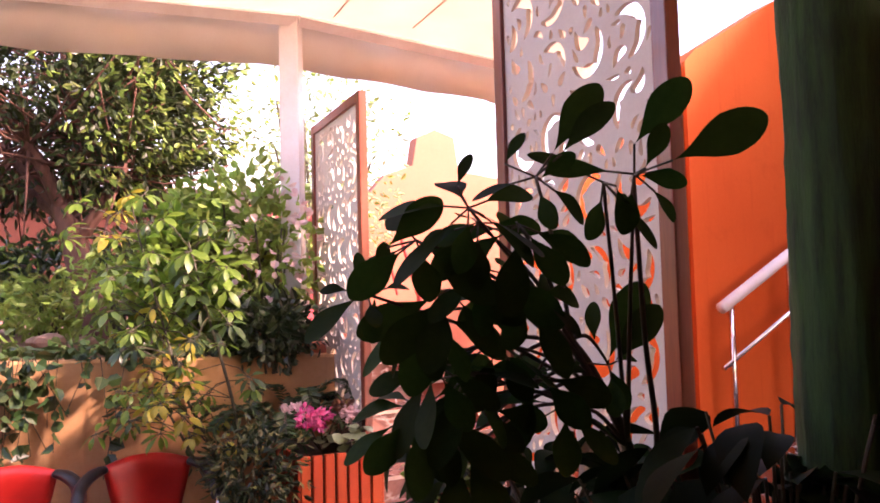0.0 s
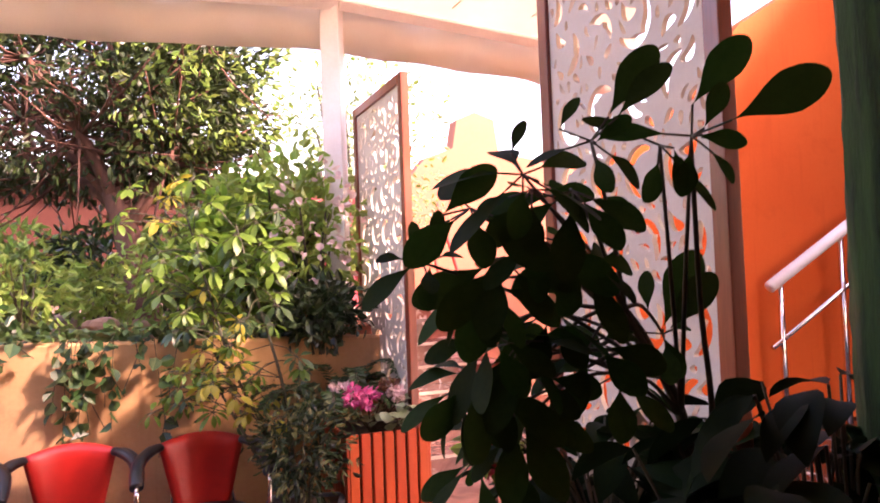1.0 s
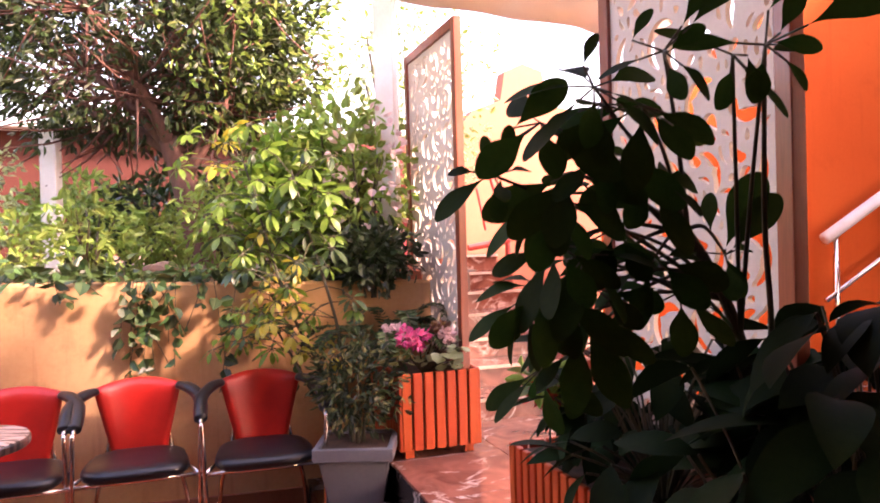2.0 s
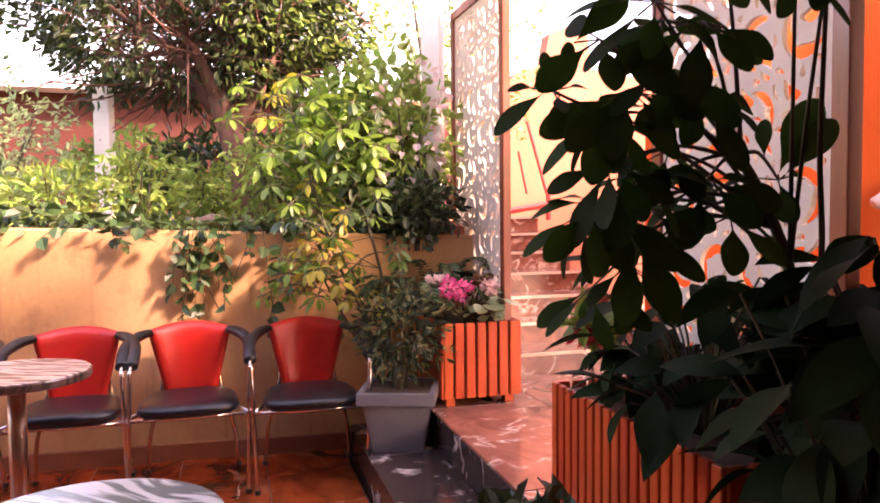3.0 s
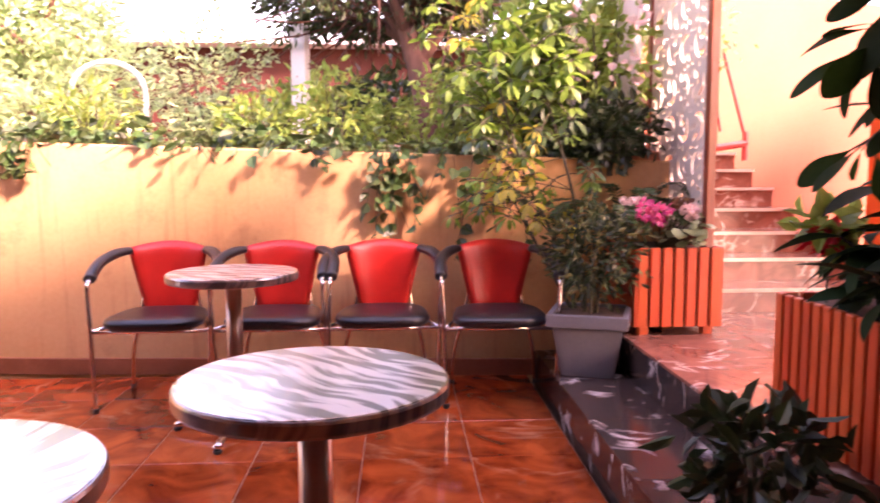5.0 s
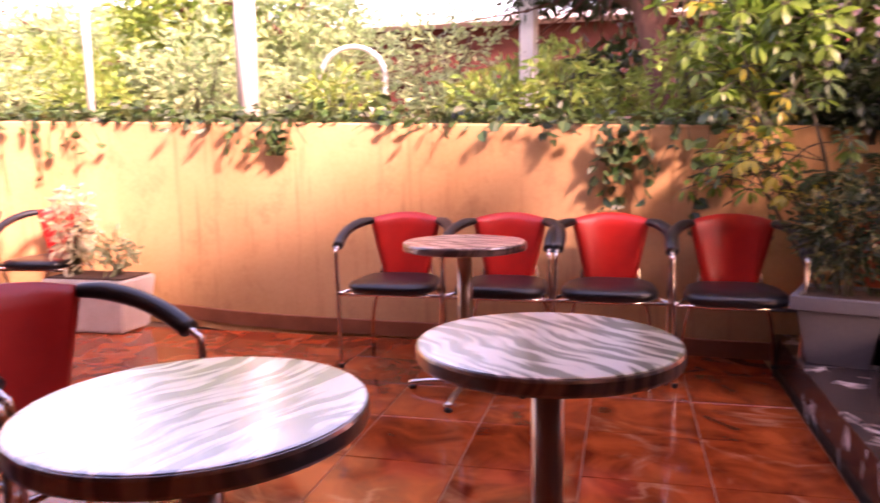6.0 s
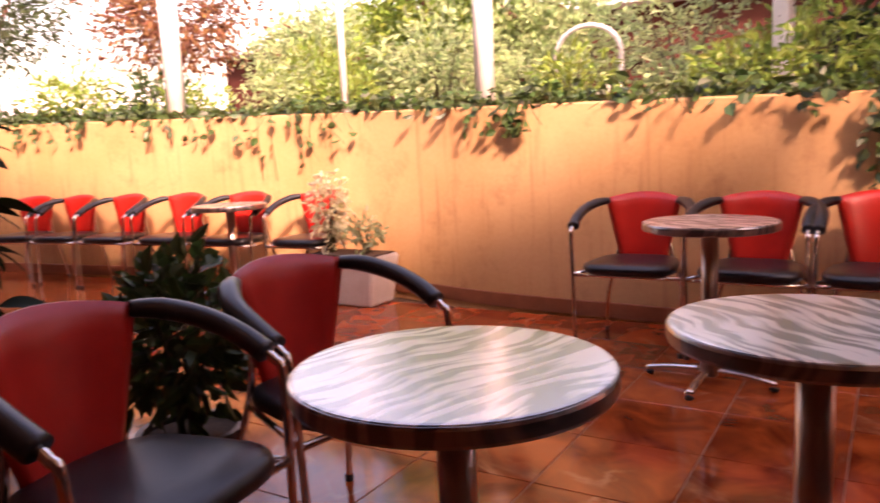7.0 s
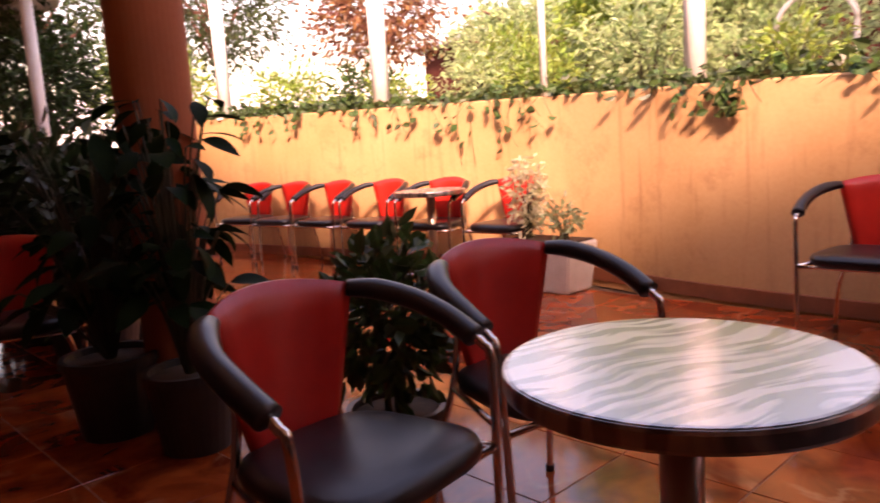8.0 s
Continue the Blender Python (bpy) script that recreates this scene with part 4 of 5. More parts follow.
p3, d3 = ball_points(rng, 2600, (0.0, 0.35, 1.65), (0.55, 0.6, 0.6), 0.5, 0.2)
pts, dirs = np.concatenate([p1, p2, p3]), np.concatenate([d1, d2, d3])
# the hollow, twiggy underside of the crown towards the patio
airy = (pts[:, 2] < 2.15) & (pts[:, 0] < -0.05) & (pts[:, 1] < 0.75)
clump = np.sin(pts[:, 0] * 7.3 + 1.0) * np.sin(pts[:, 2] * 8.1) * np.sin(pts[:, 1] * 6.7 + 0.5)
keep = ~airy | (clump + rng.normal(size=len(pts)) * 0.18 > -0.02)
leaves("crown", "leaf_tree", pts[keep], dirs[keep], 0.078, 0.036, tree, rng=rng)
# lime leaves kept only right and top, as painted sunlight on the rim
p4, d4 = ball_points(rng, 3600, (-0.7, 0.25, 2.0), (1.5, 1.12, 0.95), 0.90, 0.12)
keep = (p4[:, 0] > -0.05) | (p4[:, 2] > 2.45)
leaves("young_leaves", "leaf_lime", p4[keep], d4[keep], 0.07, 0.032, tree, "bright leaves painted as sunlit along the crown's right and top", rng=rng)

# stones at the foot of the tree


def garden_stone(x, y, r, seed):
    g = random.Random(seed)
    b = bmesh.new()
    bmesh.ops.create_icosphere(b, subdivisions=2, radius=r)
    for v in b.verts:
        v.co *= g.uniform(0.88, 1.1)
        v.co.z *= 0.6
    tagged(part("stone", b, "stone"), "pale reddish field stone lying by the tree trunk", "stone", "garden stones").location = (x, y, wall_top(x) - 0.02 + r * 0.45)


for k, (x, y, r) in enumerate([(-2.58, 4.42, 0.10), (-2.36, 4.45, 0.085), (-2.75, 4.55, 0.075), (-3.9, 4.25, 0.13), (-3.72, 4.2, 0.08)]):
    garden_stone(x, y, r, 300 + k)

# ivy along the wall top and down its face
ivy = thing("ivy", Matrix.Identity(4), "dark green ivy creeping along the wall top and hanging down", "ivy", kind="stuff")
rng = np.random.default_rng(21)
pts, dirs = [], []
vines = bmesh.new()
for i in range(2, len(WALL) - 1):
    a, c = WALL[i], WALL[i + 1]
    o = wall_side(i)
    seg = (c - a).length
    dens = 0.55 + 0.45 * math.sin(i * 0.9) * math.sin(i * 0.37 + 1)
    for k in range(int(seg * 230 * (0.5 + dens))):
        t = rng.random()
        q = a + (c - a) * t + o * rng.uniform(-0.01, 0.42)
        z = wall_top(q.x) + abs(rng.normal()) * 0.045 * (0.6 + dens)
        pts.append((q.x, q.y, z))
        dirs.append((-o.x * 0.6 + rng.normal() * 0.6, -o.y * 0.6 + rng.normal() * 0.6, rng.normal() * 0.3 - 0.15))
leaves("ivy_mat", "leaf_ivy", pts, dirs, 0.075, 0.06, ivy, rng=rng)


def hang(index, count, drop, spread, seed, full=0.72):
    """A spray of hanging shoots at one stretch of the wall."""
    r = np.random.default_rng(seed)
    hp, hd = [], []
    base = WALL[index]
    o = wall_side(index)
    al = (WALL[min(index + 1, len(WALL) - 1)] - WALL[index - 1]).normalized()
    for k in range(count):
        off = al * r.normal() * spread - o * 0.02
        x0 = base + off
        ln = drop * r.uniform(0.35, 1.0)
        lean = r.normal() * 0.12
        zt = wall_top(x0.x) + 0.02
        path = [Vector((x0.x, x0.y, zt)) - o * 0.03 + Vector((al.x * lean * f, al.y * lean * f, -ln * f)) - o * (0.02 * math.sin(f * 3)) for f in (0, 0.25, 0.5, 0.75, 1.0)]
        tube(path, 0.0025, 4, vines)
        for f in np.arange(0.08, 1.0, 0.055 / ln):
            q = path[0].lerp(path[-1], f)
            if r.random() < full:
                hp.append((q.x - o.x * 0.012, q.y - o.y * 0.012, q.z))
                hd.append((al.x * r.normal() - o.x * 0.6, al.y * r.normal() - o.y * 0.6, -0.6 + r.normal() * 0.3))
    leaves("hanging_ivy", "leaf_ivy", hp, hd, 0.075, 0.065, ivy, rng=r)


hang(10, 11, 0.66, 0.11, 1)
hang(13, 8, 0.14, 0.25, 2)
hang(8, 4, 0.32, 0.10, 3)
hang(27, 15, 0.24, 0.15, 4)
hang(33, 8, 0.09, 0.22, 5)
hang(19, 8, 0.10, 0.25, 12)
hang(39, 5, 0.50, 0.28, 6, 0.35)
hang(42, 8, 0.62, 0.40, 7, 0.35)
hang(45, 10, 0.34, 0.40, 8, 0.55)
hang(49, 8, 0.30, 0.35, 13, 0.6)
hang(5, 6, 0.75, 0.12, 9)
tagged(part("vine", vines, "stem_green", ivy), kind="stuff")


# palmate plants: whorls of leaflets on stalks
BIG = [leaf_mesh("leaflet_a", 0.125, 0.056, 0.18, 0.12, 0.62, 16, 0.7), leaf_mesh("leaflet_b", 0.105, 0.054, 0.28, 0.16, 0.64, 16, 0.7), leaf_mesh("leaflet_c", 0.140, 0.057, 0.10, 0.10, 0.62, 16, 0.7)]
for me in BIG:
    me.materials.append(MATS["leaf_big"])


def aim(at_, way, roll=0.0, face=(0, 0, 1)):
    """A pose whose +y runs along the way and whose +z turns to the light side."""
    y = Vector(way).normalized()
    z = Vector(face)
    z = z - y * y.dot(z)
    if z.length < 1e-3:
        z = Vector((1, 0, 0))
    z.normalize()
    x = y.cross(z)
    m = Matrix((x, y, z)).transposed().to_4x4()
    return Matrix.Translation(at_) @ m @ pose(0, 0, 0, 0, roll, 0)


def whorl(parent, centre, count, axis, droop, rng, scale=1.0, stalks=None, meshes=BIG, gap=0.03, face=(0, 0, 1)):
    axis = Vector(axis).normalized()
    side = axis.cross(Vector((0.3, 0.8, 0.2))).normalized()
    fwd = axis.cross(side)
    for k in range(count):
        a = 2 * math.pi * k / count + rng.uniform(-0.25, 0.25)
        d = (side * math.cos(a) + fwd * math.sin(a)) * rng.uniform(0.75, 1.05) + axis * rng.uniform(-0.1, 0.35) + Vector((0, 0, -droop * rng.uniform(0.4, 1.3)))
        d.normalize()
        start = Vector(centre) + d * gap
        ob = link("leaf", meshes[rng.randrange(len(meshes))], None, parent)
        sc = scale * rng.uniform(0.72, 1.12)
        ob.matrix_local = aim(start, d, rng.uniform(-30, 30), face) @ Matrix.Scale(sc, 4)
        if stalks is not None:
            tube([Vector(centre), start + d * 0.01], 0.0018, 5, stalks)


rr = random.Random(31)
umbrella = thing("umbrella_plant", Matrix.Identity(4), "tall umbrella plant with dark glossy leaf whorls in the planter", "plant")
stalks = bmesh.new()
root = Vector((0.62, 1.62, 0.79))
main = smooth_path([root, (0.63, 1.56, 1.05), (0.60, 1.50, 1.25), (0.52, 1.40, 1.42), (0.465, 1.345, 1.50)], 6)
tube(main, [0.016 - 0.006 * i / (len(main) - 1) for i in range(len(main))], 10, stalks)
WHORLS = [((0.539, 0.948, 1.757), 4, 0.6, 0.80), ((0.495, 0.957, 1.748), 4, 0.7, 0.8), ((0.396, 0.944, 1.758), 3, 0.5, 0.75), ((0.294, 0.999, 1.722), 7, 0.5, 1.15),
          ((0.125, 1.038, 1.592), 3, 0.25, 0.7), ((0.545, 1.337, 1.442), 3, 0.3, 0.9), ((0.385, 1.157, 1.589), 8, 0.5, 1.05), ((0.274, 1.148, 1.451), 7, 0.6, 1.15),
          ((0.372, 1.053, 1.698), 7, 0.5, 1.05), ((0.22, 1.10, 1.56), 8, 0.75, 1.2), ((0.20, 1.12, 1.40), 7, 0.9, 1.25), ((0.33, 1.20, 1.50), 8, 0.7, 1.1), ((0.45, 1.30, 1.37), 7, 0.4, 1.1), ((0.31, 1.10, 1.63), 7, 0.6, 1.1), ((0.26, 1.16, 1.34), 7, 0.9, 1.2), ((0.40, 1.24, 1.44), 7, 0.5, 1.1),
          ((0.205, 1.050, 1.678), 6, 0.7, 1.10), ((0.254, 1.090, 1.597), 7, 0.8, 1.10), ((0.306, 1.047, 1.703), 6, 0.6, 1.00), ((0.224, 1.116, 1.472), 7, 0.9, 1.15), ((0.175, 1.129, 1.383), 6, 1.0, 1.15), ((0.291, 1.199, 1.387), 7, 0.7, 1.10), ((0.255, 1.225, 1.279), 7, 0.8, 1.10), ((0.186, 1.234, 1.233), 6, 0.9, 1.00)]
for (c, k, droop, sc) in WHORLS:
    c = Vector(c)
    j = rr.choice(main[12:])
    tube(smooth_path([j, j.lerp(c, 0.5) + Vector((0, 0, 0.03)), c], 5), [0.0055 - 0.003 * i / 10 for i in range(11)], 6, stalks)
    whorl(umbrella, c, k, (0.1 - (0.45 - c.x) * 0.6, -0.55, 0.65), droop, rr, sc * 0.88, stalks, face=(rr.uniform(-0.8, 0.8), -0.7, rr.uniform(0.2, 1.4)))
# single leaves that stand clear of the whorls
LONE = [
    ((0.578, 0.878, 1.763), (0.699, 0.836, 1.793)),
    ((0.529, 0.883, 1.788), (0.605, 0.849, 1.862)),
    ((0.432, 0.917, 1.785), (0.508, 0.894, 1.849)),
    ((0.422, 0.937, 1.791), (0.493, 0.909, 1.881)),
    ((0.534, 0.889, 1.746), (0.593, 0.881, 1.717)),
    ((0.507, 0.916, 1.736), (0.521, 0.921, 1.67)),
    ((0.401, 0.925, 1.752), (0.459, 0.917, 1.773)),
    ((0.352, 0.962, 1.782), (0.385, 0.953, 1.824)),
    ((0.278, 0.985, 1.754), (0.302, 0.978, 1.802)),
    ((0.112, 1.035, 1.589), (0.03, 1.014, 1.517)),
    ((0.137, 1.04, 1.589), (0.131, 1.036, 1.513)),
    ((0.126, 1.038, 1.607), (0.099, 1.031, 1.655)),
    ((0.148, 1.042, 1.621), (0.155, 1.04, 1.677)),
    ((0.165, 1.002, 1.665), (0.259, 1.006, 1.731)),
    ((0.545, 1.338, 1.453), (0.618, 1.333, 1.603)),
    ((0.553, 1.316, 1.45), (0.648, 1.306, 1.552)),
    ((0.544, 1.336, 1.437), (0.574, 1.322, 1.357)),
    ((0.52, 1.344, 1.486), (0.513, 1.348, 1.566)),
    ((0.539, 0.867, 1.752), (0.575, 0.85, 1.804)),
]
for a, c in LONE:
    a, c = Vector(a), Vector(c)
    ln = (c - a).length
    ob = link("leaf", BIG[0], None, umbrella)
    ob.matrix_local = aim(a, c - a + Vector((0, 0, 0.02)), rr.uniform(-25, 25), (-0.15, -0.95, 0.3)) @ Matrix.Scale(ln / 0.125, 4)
    j = min(WHORLS, key=lambda w: (Vector(w[0]) - a).length)[0]
    tube([Vector(j), a], 0.0018, 5, stalks)
tube(smooth_path([root, (0.66, 1.5, 1.2), (0.60, 1.25, 1.5), (0.539, 0.955, 1.75)], 8), [0.009 - 0.006 * i / 24 for i in range(25)], 6, stalks)
tagged(part("stem", stalks, "stem_green", umbrella, smooth=True), kind="stuff")

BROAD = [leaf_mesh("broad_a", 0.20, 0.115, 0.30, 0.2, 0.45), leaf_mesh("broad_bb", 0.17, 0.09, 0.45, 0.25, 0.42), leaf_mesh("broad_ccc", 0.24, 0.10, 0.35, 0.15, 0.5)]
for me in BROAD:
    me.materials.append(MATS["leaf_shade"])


def broad_plant(name, base, height, radius, count, label, seed, scale=1.0, lean=(0, 0), group=""):
    """A leafy pot plant: stalks from the base, each with a broad leaf that hangs over."""
    r = random.Random(seed)
    o = thing(name, Matrix.Translation(base), label, "plant", group)
    b = bmesh.new()
    for k in range(count):
        a = r.uniform(0, 2 * math.pi)
        f = r.random() ** 0.6
        h = height * r.uniform(0.25, 1.0)
        tip = Vector((radius * f * math.cos(a) + lean[0] * h, radius * f * math.sin(a) + lean[1] * h, h))
        tube(smooth_path([(0.02 * math.cos(a), 0.02 * math.sin(a), 0), tip * 0.55 + Vector((0, 0, h * 0.12)), tip], 3), 0.0035, 5, b)
        ob = link("leaf", BROAD[r.randrange(3)], None, o)
        d = Vector((math.cos(a) + r.uniform(-0.5, 0.5), math.sin(a) + r.uniform(-0.5, 0.5), r.uniform(-0.7, 0.35)))
        ob.matrix_local = aim(tip, d, r.uniform(-35, 35)) @ Matrix.Scale(scale * r.uniform(0.7, 1.15), 4)
    tagged(part("stalk", b, "stem_green", o), kind="stuff")
    return o


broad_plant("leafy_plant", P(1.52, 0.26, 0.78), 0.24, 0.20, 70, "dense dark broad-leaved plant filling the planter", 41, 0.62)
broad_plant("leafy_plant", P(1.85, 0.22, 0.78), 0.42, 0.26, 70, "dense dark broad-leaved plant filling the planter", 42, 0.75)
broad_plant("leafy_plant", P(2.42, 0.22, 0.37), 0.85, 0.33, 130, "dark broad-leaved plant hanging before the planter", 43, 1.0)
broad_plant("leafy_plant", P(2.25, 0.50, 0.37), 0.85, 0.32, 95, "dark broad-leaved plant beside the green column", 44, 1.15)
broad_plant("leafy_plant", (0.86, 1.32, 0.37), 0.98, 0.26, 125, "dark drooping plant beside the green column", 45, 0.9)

# red bloom between the broad leaves
fl = thing("red_flower", Matrix.Translation(P(1.33, 0.16, 0.78)), "red flowering plant with lime leaves in the planter", "flower")
rng = np.random.default_rng(8)
part("stalk", tube([(0, 0, 0), (0, 0.01, 0.22)], 0.004, 6), "stem_green", fl)
p, d = ball_points(rng, 60, (0, 0, 0.20), (0.05, 0.05, 0.035), 0.5)
leaves("petals", "petal_red", p, d, 0.05, 0.03, fl, rng=rng)
p, d = ball_points(rng, 40, (0, 0, 0.24), (0.07, 0.07, 0.03), 0.5)
leaves("foliage", "leaf_lime", p, d, 0.08, 0.05, fl, rng=rng)

# planter with the pink blooms: geranium leaves, flowers, fern
rng = np.random.default_rng(17)
ger = thing("geranium", Matrix.Translation(P(-0.26, 0.22, 0.78)), "pink and white geranium with pale round leaves", "flower")
b = bmesh.new()
heads = [(-0.07, -0.10, 0.20, "petal_pink", 0.062), (0.0, -0.07, 0.19, "petal_pink", 0.055), (-0.14, -0.10, 0.225, "petal_blush", 0.052), (0.09, 0.05, 0.22, "leaf_rust", 0.05), (0.13, 0.02, 0.20, "petal_blush", 0.035)]
for x, y, z, mt, r in heads:
    tube([(0, 0, 0), (x * 0.6, y * 0.6, z * 0.6), (x, y, z)], 0.004, 6, b)
    p, d = ball_points(rng, 110, (x, y, z), (r, r, r * 0.75), 0.5)
    leaves("bloom", mt, p, d, 0.030, 0.028, ger, rng=rng)
DISC = leaf_mesh("disc_leaf", 0.085, 0.095, 0.15, 0.22, 0.55, 6, 0.9)
DISC.materials.append(MATS["leaf_sage"])
for k in range(42):
    a = rr.uniform(0, 6.28)
    f = rr.uniform(0.02, 0.12)
    h = rr.uniform(0.04, 0.18)
    q = Vector((f * math.cos(a) + 0.10, f * math.sin(a) * 0.8 + 0.0, h))
    tube([(0, 0, 0), q], 0.003, 5, b)
    ob = link("leaf", DISC, None, ger)
    ob.matrix_local = aim(q, (math.cos(a), math.sin(a), rr.uniform(-0.5, 0.4)), rr.uniform(-40, 40)) @ Matrix.Scale(rr.uniform(0.5, 0.9), 4)
tagged(part("stalk", b, "stem_green", ger), kind="stuff")


def fern(base, label, seed, fronds=14, length=0.42, up=0.5):
    r = random.Random(seed)
    o = thing("fern", Matrix.Translation(base), label, "fern")
    b = bmesh.new()
    pp, dd = [], []
    for k in range(fronds):
        a = 2 * math.pi * k / fronds + r.uniform(-0.2, 0.2)
        l = length * r.uniform(0.7, 1.1)
        path = smooth_path([(0, 0, 0), (l * 0.4 * math.cos(a), l * 0.4 * math.sin(a), l * up), (l * 0.8 * math.cos(a), l * 0.8 * math.sin(a), l * up * 1.1), (l * math.cos(a), l * math.sin(a), l * up * 0.75)], 7)
        tube(path, 0.002, 4, b)
        for q0, q1 in zip(path[3:], path[4:]):
            t = (q1 - q0).normalized()
            sd = t.cross(Vector((0, 0, 1))).normalized()
            for sg in (-1, 1):
                for h in (0, 0.5):
                    pp.append(q0.lerp(q1, h))
                    dd.append(sd * sg + t * 0.4)
    leaves("fronds", "leaf_ivy", [tuple(q) for q in pp], [tuple(q) for q in dd], 0.06, 0.016, o, jitter=0.15)
    tagged(part("rib", b, "stem_green", o), kind="stuff")


fern(P(-0.46, 0.06, 0.79), "green fern leaning out of the slatted planter", 3)
fern(P(-0.75, 0.22, 0.79), "green fern at the back of the slatted planter", 4, 12, 0.40, 0.7)

# grey tapered pot with the variegated shrub
pot = thing("plant_pot", pose(-0.885, 3.36, 0.165, 0, 0, 10), "square tapered grey plastic pot with a rim", "pot")
b = bmesh.new()
def taper(bm_, a, z0, c, z1):
    lo_ = [bm_.verts.new((sx * a, sy * a, z0)) for sx, sy in ((-1, -1), (1, -1), (1, 1), (-1, 1))]
    hi_ = [bm_.verts.new((sx * c, sy * c, z1)) for sx, sy in ((-1, -1), (1, -1), (1, 1), (-1, 1))]
    for i in range(4):
        bm_.faces.new((lo_[i], lo_[(i + 1) % 4], hi_[(i + 1) % 4], hi_[i]))
    bm_.faces.new(list(reversed(lo_)))
    bm_.faces.new(hi_)
taper(b, 0.125, 0.002, 0.172, 0.27)
bmesh.ops.bevel(b, geom=b.edges[:], offset=0.012, segments=2, affect="EDGES")
part("body", b, "grey_pot", pot)
b = bmesh.new()
for x0, y0, x1, y1 in ((-0.195, -0.195, 0.195, -0.165), (-0.195, 0.165, 0.195, 0.195), (-0.195, -0.164, -0.165, 0.164), (0.165, -0.164, 0.195, 0.164)):
    box(x0, y0, 0.265, x1, y1, 0.33, 0.006, b)
part("rim", b, "grey_pot", pot)
part("soil", box(-0.164, -0.164, 0.268, 0.164, 0.164, 0.315), "soil", pot)
shrub("variegated_shrub", (-0.885, 3.36, 0.48), 0.48, 0.22, "leaf_dark", 620, 0.05, 0.024, "small cream-edged shrub growing in the grey pot", seed=5, stems=4, extra=("leaf_cream", 330, 0.045, 0.02))

# variegated umbrella plant climbing before the wall
MED = [leaf_mesh("small_leaflet", 0.110, 0.044, 0.25, 0.15, 0.55, 5), leaf_mesh("small_leaflet_b", 0.095, 0.042, 0.4, 0.15, 0.55, 5)]
MED[0].materials.append(MATS["leaf_fresh"])
MED[1].materials.append(MATS["leaf_fresh"])
YEL = [leaf_mesh("gold_leaflet", 0.10, 0.042, 0.35, 0.15, 0.55, 5)]
YEL[0].materials.append(MATS["leaf_yellow"])
DRK = [leaf_mesh("dark_leaflet", 0.10, 0.042, 0.3, 0.15, 0.55, 5)]
DRK[0].materials.append(MATS["leaf_ivy"])
gold = thing("variegated_umbrella_plant", Matrix.Identity(4), "tall yellow-green variegated umbrella plant leaning over the wall", "plant")
b = bmesh.new()
gs = [smooth_path([(-0.98, 3.44, 0.46), (-1.12, 3.46, 0.85), (-1.28, 3.48, 1.15), (-1.42, 3.55, 1.5), (-1.58, 3.62, 1.95)], 6), smooth_path([(-0.95, 3.46, 0.46), (-1.02, 3.52, 1.0), (-1.18, 3.58, 1.5), (-1.32, 3.66, 1.9)], 6), smooth_path([(-1.0, 3.44, 0.46), (-1.2, 3.44, 0.8), (-1.38, 3.46, 1.1)], 6)]
for g in gs:
    tube(g, [0.011 - 0.006 * i / (len(g) - 1) for i in range(len(g))], 7, b)
r2 = random.Random(77)
for k in range(105):
    g = gs[(0, 0, 1, 1, 0, 2)[k % 6]]
    j = g[r2.randrange(5, len(g))]
    c = j + Vector((r2.uniform(-0.34, 0.24), r2.uniform(-0.22, 0.10), r2.uniform(-0.12, 0.22)))
    if c.z < 0.90:
        continue
    tube([j, j.lerp(c, 0.6) + Vector((0, 0, 0.02)), c], 0.0028, 5, b)
    low = c.z < 1.45
    whorl(gold, c, r2.randint(6, 8), (r2.uniform(-0.4, 0.4), -0.5, 0.8), 0.45, r2, r2.uniform(0.65, 0.9) if low else r2.uniform(0.8, 1.15), b, (YEL if r2.random() < (0.42 if low else 0.08) else DRK if r2.random() < (0.40 if low else 0.28) else MED), 0.015)
tagged(part("stem", b, "stem_green", gold), kind="stuff")

# lobed light-green bush, dark bush, blush blooms behind the wall's end
shrub("maple_bush", (-1.36, 4.50, 1.22), 1.15, 0.45, "leaf_lime", 1300, 0.085, 0.06, "light green lobed-leaf bush behind the wall", seed=7, stems=7, shell=0.25)
shrub("maple_bush", (-1.62, 4.35, 1.22), 0.95, 0.40, "leaf_fresh", 1000, 0.085, 0.055, "mid green bush behind the wall", seed=8, stems=6, shell=0.25)
shrub("dark_bush", (-0.98, 3.98, 1.16), 0.40, 0.25, "leaf_dark", 900, 0.06, 0.04, "low dark green clipped bush at the wall's end", seed=9, stems=6)
shrub("flowering_bush", (-1.06, 4.22, 1.22), 0.95, 0.27, "leaf_lime", 420, 0.07, 0.045, "garden bush with pale pink blooms", seed=10, stems=6, extra=("petal_blush", 150, 0.055, 0.05))
shrub("tall_shrub", (-1.35, 6.3, 1.25), 2.3, 0.75, "leaf_pale", 1500, 0.06, 0.034, "airy pale green tree against the sky", seed=12, stems=8, shell=0.2, extra=("leaf_lime", 400, 0.06, 0.034))

